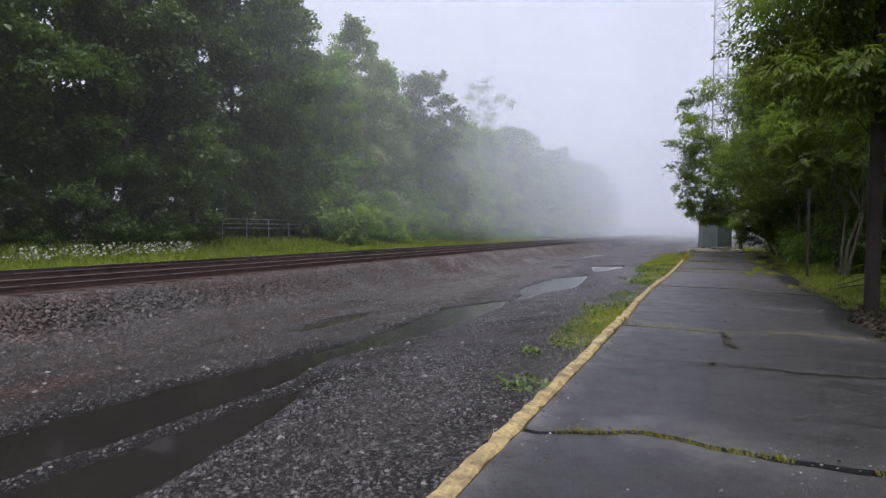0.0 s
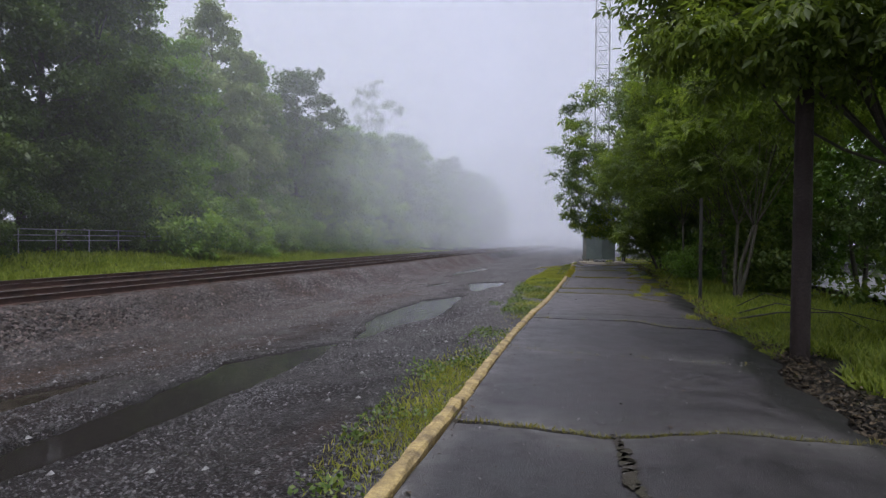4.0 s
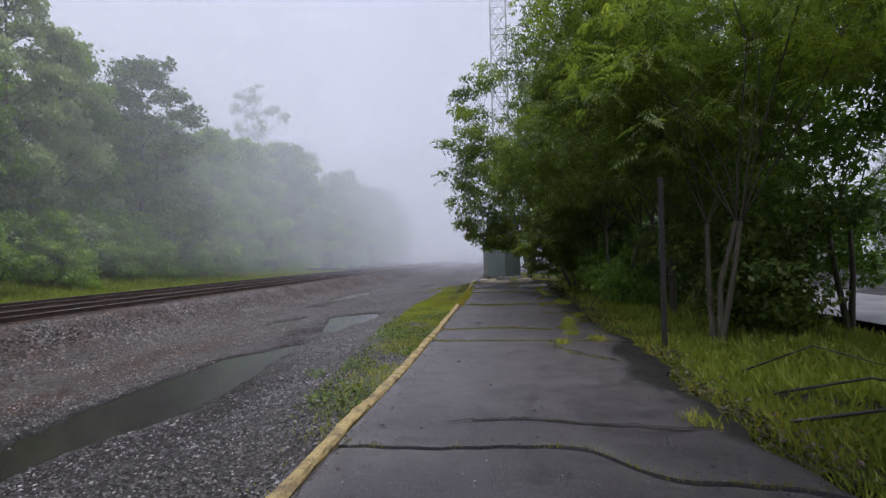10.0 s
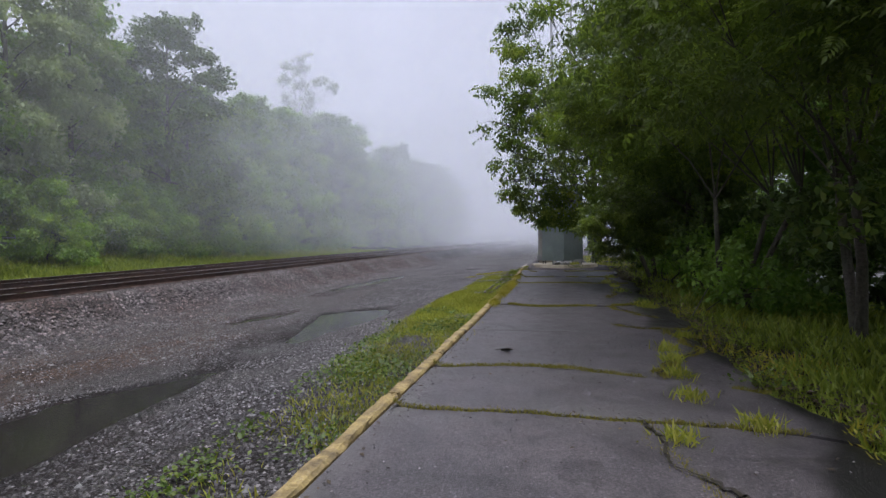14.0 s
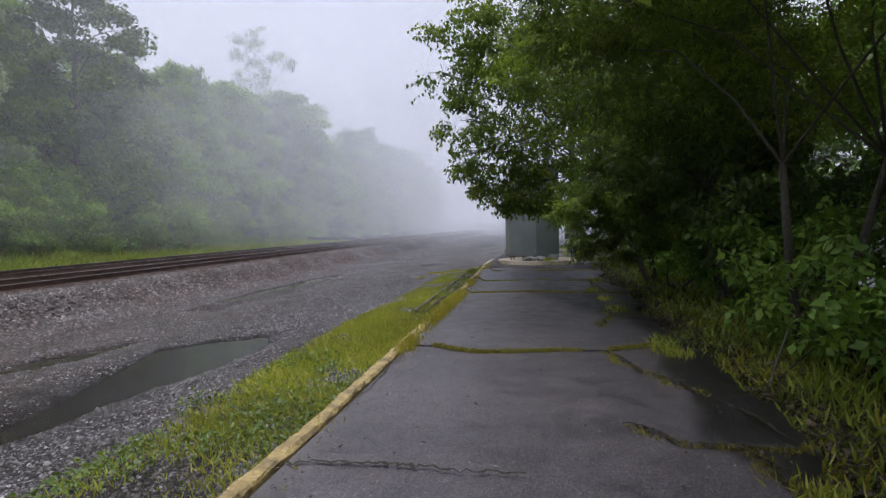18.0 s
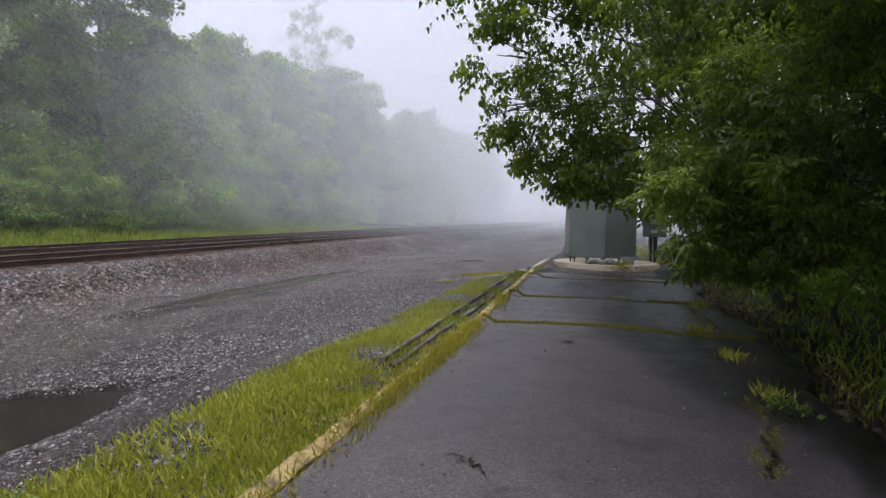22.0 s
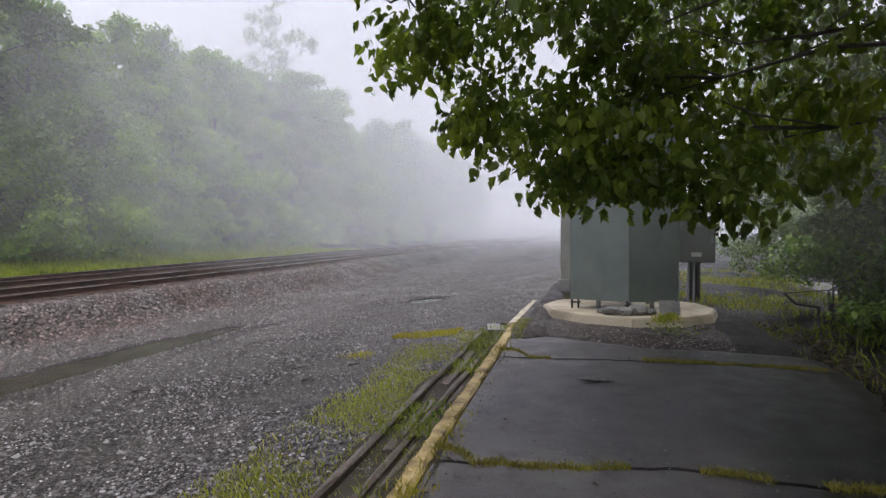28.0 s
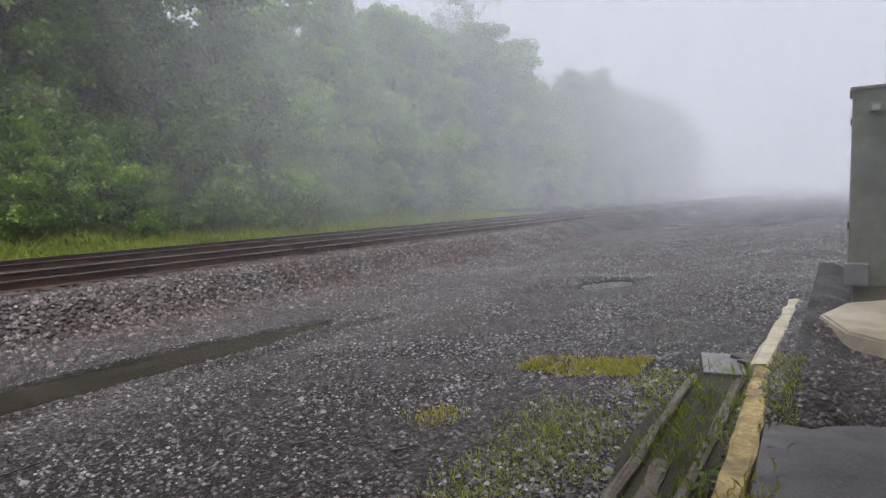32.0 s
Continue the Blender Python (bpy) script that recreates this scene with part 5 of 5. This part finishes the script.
# posts beside the platform
wood_pole = thing("wooden_pole", "dark brown wooden pole at the platform's edge", "pole", (2.85, 14.64, -0.12))
v, f = tubes([[((0, 0, -0.3), 0.135), ((0, 0, 0.3), 0.125), ((0.02, 0, 4.2), 0.112), ((0.02, 0, 8.0), 0.1)]], 16)
piece("shaft", arrays_mesh("shaft", v, f, POLE_WOOD, True), wood_pole)
post = thing("steel_post", "slim black steel post on the verge", "post", (2.7, 22.0, -0.06))
part("shaft", box_bm(-0.038, 0.038, -0.038, 0.038, 0, 2.75, 0.006), DARK, post)
part("base_plate", box_bm(-0.1, 0.1, -0.1, 0.1, 0, 0.02, 0.003, 1), DARK, post)
# railing in front of the wood
fence = thing("railing", "pale metal railing in front of the dark wood", "fence", (-25.6, 24.0, 0.58))
for k in range(10):
    v, f = tubes([[((0, 1.9 * k, -0.3), 0.03), ((0, 1.9 * k, 1.42), 0.03)]], 6)
    piece("post", arrays_mesh("post", v, f, STEEL, True), fence)
for z in (0.86, 1.12, 1.4):
    v, f = tubes([[((0, -0.2, z), 0.025), ((0, 17.3, z), 0.025)]], 6)
    piece("rail", arrays_mesh("rail", v, f, STEEL, True), fence)
# white flowers
x, y = rng.normal(-20.6, 0.35, 500), np.concatenate([rng.normal(c, 0.34, 100) for c in (12.8, 14.5, 15.8, 17.3, 18.9)])
v, f = scattered(LEAF_V, LEAF_F, np.stack([x, y, land(x, y) + rng.uniform(0.5, 0.95, 500)], -1), rng.uniform(0.06, 0.13, 500), rng.uniform(0, 6.28, 500), rng.normal(0, 0.6, 500), rng.normal(0, 0.6, 500))
tagged(new("flowers", arrays_mesh("flowers", v, f, FLOWER)), "white wild flowers in the grass beyond the tracks", "flowers", kind="stuff")
# road beyond the trees
me = mesh_from("road", [(9.5, -40, -0.5), (15.5, -40, -0.5), (15.5, 44, -0.5), (13, 60, -0.45), (2.6, 55.5, -0.1), (2.4, 53.0, -0.1), (9.5, 50, -0.4)], [(0, 1, 2, 3, 4, 5, 6)], ROAD)
tagged(new("road", me), "pale wet road behind the trees", "road", kind="structure")

# ---- small things ----
# rubble and plates at the mast's foot
for k, (x, y, s) in enumerate(((0.0, 45.55, 0.17), (0.22, 45.5, 0.15), (0.42, 45.6, 0.19), (-0.15, 45.7, 0.1), (0.62, 45.65, 0.12))):
    t = thing("concrete_lump", "broken grey concrete lump at the mast's foot", "rubble", (x, y, 0.12), 37 * k, group="rubble on the pad")
    bm = bmesh.new()
    bmesh.ops.create_icosphere(bm, subdivisions=2, radius=s)
    q = random.Random(k)
    for v in bm.verts:
        v.co *= q.uniform(0.82, 1.1)
        v.co.z = max(v.co.z * 0.6 + s * 0.35, 0.0)
    part("lump", bm, SLAB_OLD, t)
plate = thing("metal_plate", "pale bent metal plate leaning at the mast's foot", "plate", (0.78, 45.62, 0.125), 8)
ob = part("sheet", box_bm(0, 0.34, -0.006, 0.006, 0, 0.24, 0.003, 1), STEEL, plate)
ob.matrix_basis = pose(0, 0, 0, -14, 0, 0)
# signal far up the line
signal = thing("railway_signal", "distant railway signal post in the mist", "signal", (-6.8, 150, -0.2))
part("post", box_bm(-0.06, 0.06, -0.06, 0.06, 0, 6.0, 0.01, 1), DARK, signal)
part("head", box_bm(-0.22, 0.22, -0.1, 0.1, 5.0, 6.2, 0.03), DARK, signal)
part("foot", box_bm(-0.4, 0.4, -0.4, 0.4, 0, 0.3, 0.02), CONCRETE, signal)
# fallen branches on the verge and sticks on the gravel
def stick(label, pts, r, material=BARK, group="fallen sticks"):
    t = thing("stick", label, "stick", pts[0], group=group)
    p = [np.subtract(q, pts[0]) for q in pts]
    v, f = tubes([[(a, r * (1 - 0.7 * i / (len(p) - 1))) for i, a in enumerate(p)]], 6)
    piece("stem", arrays_mesh("stem", v, f, material, True), t)


def on(x, y, h=0.02):
    return (x, y, float(land(x, y)) + h)


stick("bare dark branch lying in the verge grass", [on(2.65, 17.9, 0.1), on(3.4, 17.6, 0.3), on(4.4, 17.5, 0.32), on(5.4, 17.1, 0.2)], 0.02, DARK)
stick("bare dark branch lying in the verge grass", [on(2.9, 18.9, 0.1), on(3.5, 18.2, 0.4), on(4.2, 17.2, 0.35), on(4.6, 16.6, 0.1)], 0.016, DARK)
stick("bare dark branch lying in the verge grass", [on(3.1, 20.1, 0.1), on(3.6, 19.4, 0.5), on(4.3, 18.6, 0.3)], 0.014, DARK)
stick("grey dead branch among the weeds by the platform", [on(2.6, 29.3, 0.05), on(3.0, 29.9, 0.5), on(3.5, 30.4, 0.75)], 0.014)
stick("grey dead branch among the weeds by the platform", [on(2.8, 29.6, 0.05), on(3.3, 29.9, 0.35), on(3.9, 30.0, 0.4)], 0.012)
for k in range(16):
    q = random.Random(900 + k)
    x, y, a, s = q.uniform(-6.5, -2.4), q.uniform(30, 44), q.uniform(0, 3.14), q.uniform(0.12, 0.35)
    stick("short dark stick on the gravel", [on(x, y), on(x + s * 0.5 * math.cos(a) + 0.02, y + s * 0.5 * math.sin(a), 0.03), on(x + s * math.cos(a), y + s * math.sin(a))], 0.009, DARK)
# fallen leaves and crumbs on the platform and along its edges
n = 900
x = np.concatenate([rng.uniform(-1.0, 2.2, n // 3), rng.normal(2.4, 0.28, n // 3), kerb_x(np.linspace(3, 44, n // 3)) + rng.normal(0.06, 0.05, n // 3)])
y = np.concatenate([rng.uniform(3, 44, n // 3), rng.uniform(5, 42, n // 3), np.linspace(3, 44, n // 3)])
z = np.where(x < 2.15, 0.02, land(x, y) + 0.03)
v, f = scattered(LEAF_V, LEAF_F, np.stack([x, y, z], -1), rng.uniform(0.02, 0.06, n), rng.uniform(0, 6.28, n), rng.normal(0, 0.2, n), rng.normal(0, 0.2, n))
tagged(new("leaf_litter", arrays_mesh("leaf_litter", v, f, LITTER)), "brown fallen leaves along the platform's edges", "leaves", kind="stuff")
# earth in the gap behind the kerb
gy = np.linspace(-2, 44.3, 260)
gx = kerb_x(gy)
v = np.concatenate([np.stack([gx - 0.03, gy, 0 * gy - 0.03 + 0.01 * np.sin(5 * gy)], -1), np.stack([gx + 0.03 + 0.018 * np.sin(3.3 * gy) + 0.012 * np.sin(11 * gy), gy, 0 * gy + 0.001], -1)])
i = np.arange(259)
f = np.concatenate([np.stack([i, i + 260, i + 261], -1), np.stack([i, i + 261, i + 1], -1)])
tagged(new("earth_strip", arrays_mesh("earth_strip", v, f, EARTH, True)), "dark damp earth between the kerb and the asphalt", "earth", kind="structure")
# weeds by the kerb
for k, (x, y, s) in enumerate(((-1.75, 6.9, 0.16), (-2.0, 8.5, 0.1), (-1.7, 9.0, 0.15), (-1.9, 10.0, 0.16), (-1.4, 6.2, 0.13), (-1.9, 11.9, 0.2), (-2.1, 12.6, 0.2), (-1.7, 13.0, 0.16), (-2.6, 20.9, 0.14), (-2.2, 22.5, 0.2), (-1.9, 24.4, 0.22), (-2.3, 25.7, 0.2), (-2.0, 27.5, 0.2), (-2.9, 28.8, 0.16), (-1.7, 37.8, 0.16), (-1.5, 40.2, 0.16), (-1.5, 42.9, 0.18), (1.9, 30.6, 0.22), (2.0, 30.9, 0.18), (2.15, 24.2, 0.18), (1.75, 33.4, 0.14), (0.9, 44.2, 0.24), (0.75, 44.6, 0.2))):
    t = thing("weed", "low leafy green weed growing at the kerb" if x < 0 else "tuft of green weed growing on the platform", "weed", (x, y, float(land(x, y)) if x < -1.4 else 0.0), group="weeds")
    m = 70
    q = np.random.default_rng(500 + k)
    p = q.normal(0, 1, (m, 3)) * (s * 0.75, s * 0.75, 0) + np.stack([0 * q.uniform(size=m), 0 * q.uniform(size=m), q.uniform(0.01, s * 0.7, m)], -1)
    v, f = scattered(LEAF_V, LEAF_F, p, q.uniform(0.035, 0.075, m), q.uniform(0, 6.28, m), q.normal(0.5, 0.4, m), q.normal(0, 0.4, m))
    piece("foliage", arrays_mesh("foliage", v, f, WEED), t)

# cracks that run along the platform, and small dark stains drawn the same way
def crack(points, width=0.02):
    p = np.array(points, float)
    s = np.linspace(0, len(p) - 1, 14 * (len(p) - 1) + 1)
    cx, cy = np.interp(s, np.arange(len(p)), p[:, 0]), np.interp(s, np.arange(len(p)), p[:, 1])
    q = np.random.default_rng(int(1000 * p[0, 1]))
    cx, cy = cx + q.normal(0, 0.012, len(s)) + 0.03 * np.sin(2.3 * s), cy + q.normal(0, 0.02, len(s))
    dx, dy = np.gradient(cx), np.gradient(cy)
    d = np.hypot(dx, dy) + 1e-6
    w = 1.5 * width * (0.35 + q.uniform(0, 0.8, len(s))) * np.sin(np.pi * np.clip(s / s[-1], 0.06, 0.94)) ** 0.4 / 2
    v = np.concatenate([np.stack([cx - dy / d * w, cy + dx / d * w, 0 * cx + 0.024], -1), np.stack([cx + dy / d * w, cy - dx / d * w, 0 * cx + 0.024], -1)])
    m = len(s)
    i = np.arange(m - 1)
    f = np.concatenate([np.stack([i, i + m, i + m + 1], -1), np.stack([i, i + m + 1, i + 1], -1)])
    piece("crack", arrays_mesh("crack", v, f, EARTH), platform, label="dark earthy strip marking cracks and stains")


for a, b, c, d, m in MOSS_LINES:
    crack([(a, b), ((a + c) / 2 + 0.03, (b + d) / 2), (c, d)], 0.03)
crack([(-0.55, 7.85), (-0.1, 7.92), (0.34, 8.0), (1.0, 7.98), (1.62, 8.05), (2.1, 8.1)], 0.045)
crack([(0.2, 10.22), (0.24, 9.9), (0.33, 9.6), (0.29, 9.24), (0.4, 9.0)], 0.09)
crack([(-0.4, 17.82), (0.25, 17.98), (1.0, 17.8), (2.0, 17.63)], 0.04)
crack([(-1.15, 26.95), (-0.6, 27.02), (-0.17, 27.0), (0.4, 26.95)], 0.03)
crack([(-0.46, 31.85), (-0.3, 31.76), (-0.15, 31.62)], 0.02)
# the next three are a pit and dark stains, laid as short strips
crack([(-0.45, 41.36), (-0.3, 41.33), (-0.05, 41.36)], 0.05)
crack([(-0.5, 25.48), (-0.4, 25.52), (-0.28, 25.5)], 0.09)
crack([(-0.1, 35.3), (0.0, 35.33), (0.08, 35.28)], 0.04)
crack([(1.9, 28.8), (2.1, 28.2), (2.25, 27.6)], 0.02)
# taller tufts where the platform has broken up, dry grass along the kerb
tx, ty = [], []
for a, q in ((1.5, 24.5), (1.55, 25.2), (1.62, 25.9), (1.45, 23.6), (1.15, 22.5), (1.9, 30.6), (2.05, 30.4), (2.0, 31.0), (1.75, 33.8), (1.72, 35.2), (0.7, 44.4), (0.85, 44.7), (1.9, 17.9), (2.0, 26.9), (1.8, 22.9), (1.6, 36.6), (1.9, 39.0)):
    tx.append(rng.normal(a, 0.07, 130))
    ty.append(rng.normal(q, 0.11, 130))
tx, ty = np.concatenate(tx), np.concatenate(ty)
grass("grass", tx, ty, rng.uniform(0.05, 0.15, len(tx)), GRASS, "tufts of grass in the broken asphalt", 0.215)
ty = rng.uniform(26, 44.2, 16000)
tx = kerb_x(ty) + rng.normal(0.02, 0.06, 16000)
keep = wave(tx, ty, 1.4, 2) + rng.normal(0, 0.3, 16000) > np.interp(ty, [26, 29, 31, 33, 36, 38, 40, 44], [1.2, 0.8, -0.2, -0.5, -0.4, 0.2, 0.8, 1.0])
tx, ty = tx[keep], ty[keep]
grass("grass", tx, ty, rng.uniform(0.03, 0.09, len(tx)), STRAW, "dry yellow grass matted along the kerb", 0.2)

# damp earth and weeds between the beams
gy = np.linspace(33.2, 45.0, 90)
gx = np.interp(gy, [33, 45], [-1.4, -1.68])
v = np.concatenate([np.stack([gx - 0.5 + 0.05 * np.sin(3 * gy), gy, 0 * gy - 0.135 + 0.012 * np.sin(4 * gy)], -1), np.stack([gx, gy, 0 * gy - 0.115 + 0.012 * np.sin(7 * gy)], -1)])
i = np.arange(89)
f = np.concatenate([np.stack([i, i + 90, i + 91], -1), np.stack([i, i + 91, i + 1], -1)])
tagged(new("earth_strip", arrays_mesh("earth_strip", v, f, EARTH, True)), "dark damp earth between the old beams", "earth", kind="structure")
ty = rng.uniform(33.5, 45, 5200)
tx = np.interp(ty, [33, 45], [-1.42, -1.66]) - rng.uniform(0.0, 0.45, 5200)
keep = wave(tx, ty, 3.1, 4) + rng.normal(0, 0.2, 5200) > np.interp(ty, [33, 42, 45], [0.3, 0.1, -0.5])
tx, ty = tx[keep], ty[keep]
grass("grass", tx, ty, rng.uniform(0.03, 0.1, len(tx)), VERGE, "sparse weeds between the old beams", 0.07)

# a trodden strip of earth and dead leaves along the platform's broken edge
n = 14000
ty = rng.uniform(5.5, 46, n)
tx = right_edge(ty) + 0.05 + np.abs(rng.normal(0, 0.3, n))
tz = np.array([float(land(a, c)) for a, c in zip(tx, ty)]) + rng.uniform(0.02, 0.09, n)
v, f = scattered(LEAF_V, LEAF_F, np.stack([tx, ty, tz], -1), rng.uniform(0.03, 0.08, n), rng.uniform(0, 6.28, n), rng.normal(0.1, 0.3, n), rng.normal(0, 0.3, n))
tagged(new("leaf_litter", arrays_mesh("leaf_litter", v, f, LITTER)), "brown dead leaves and twigs on the verge", "leaves", kind="stuff")
tx, ty = rng.uniform(2.3, 3.3, 5000), rng.uniform(17, 33, 5000)
keep = wave(tx, ty, 2.3, 2) > 0.1
tx, ty = tx[keep], ty[keep]
grass("grass", tx, ty, rng.uniform(0.06, 0.2, len(tx)), STRAW, "yellowing grass on the verge beside the platform")

# larger pale stones strewn over the lot
n = 420
stones("stones", rng.uniform(-8.4, -1.5, n), rng.uniform(3, 48, n), rng.uniform(0.02, 0.05, n), SLAB_OLD, "larger pale stones strewn on the gravel lot")

# crumbs and grit lying on the asphalt, thickest along the kerb and the joints
n = 3600
cy = np.concatenate([rng.uniform(3, 43, n // 3), rng.uniform(3, 43, n // 3), np.concatenate([joint_y(k, rng.uniform(-1.0, 2.2, n // 30)) for k in range(2, 12)]) + rng.normal(0, 0.12, n // 3)])
cx = np.concatenate([rng.uniform(-1.0, 2.2, n // 3), kerb_x(cy[n // 3:2 * n // 3]) + np.abs(rng.normal(0, 0.16, n // 3)) + 0.02, rng.uniform(-1.0, 2.2, n // 3)])
v, f = scattered(PEBBLE_V, PEBBLE_F, np.stack([cx, cy, 0 * cx + 0.012], -1), rng.uniform(0.004, 0.013, n), rng.uniform(0, 6.28, n), rng.normal(0, 0.3, n), rng.normal(0, 0.3, n))
tagged(new("grit", arrays_mesh("grit", v, f, GRAVEL)), "loose grit and crumbs on the asphalt", "grit", kind="stuff")
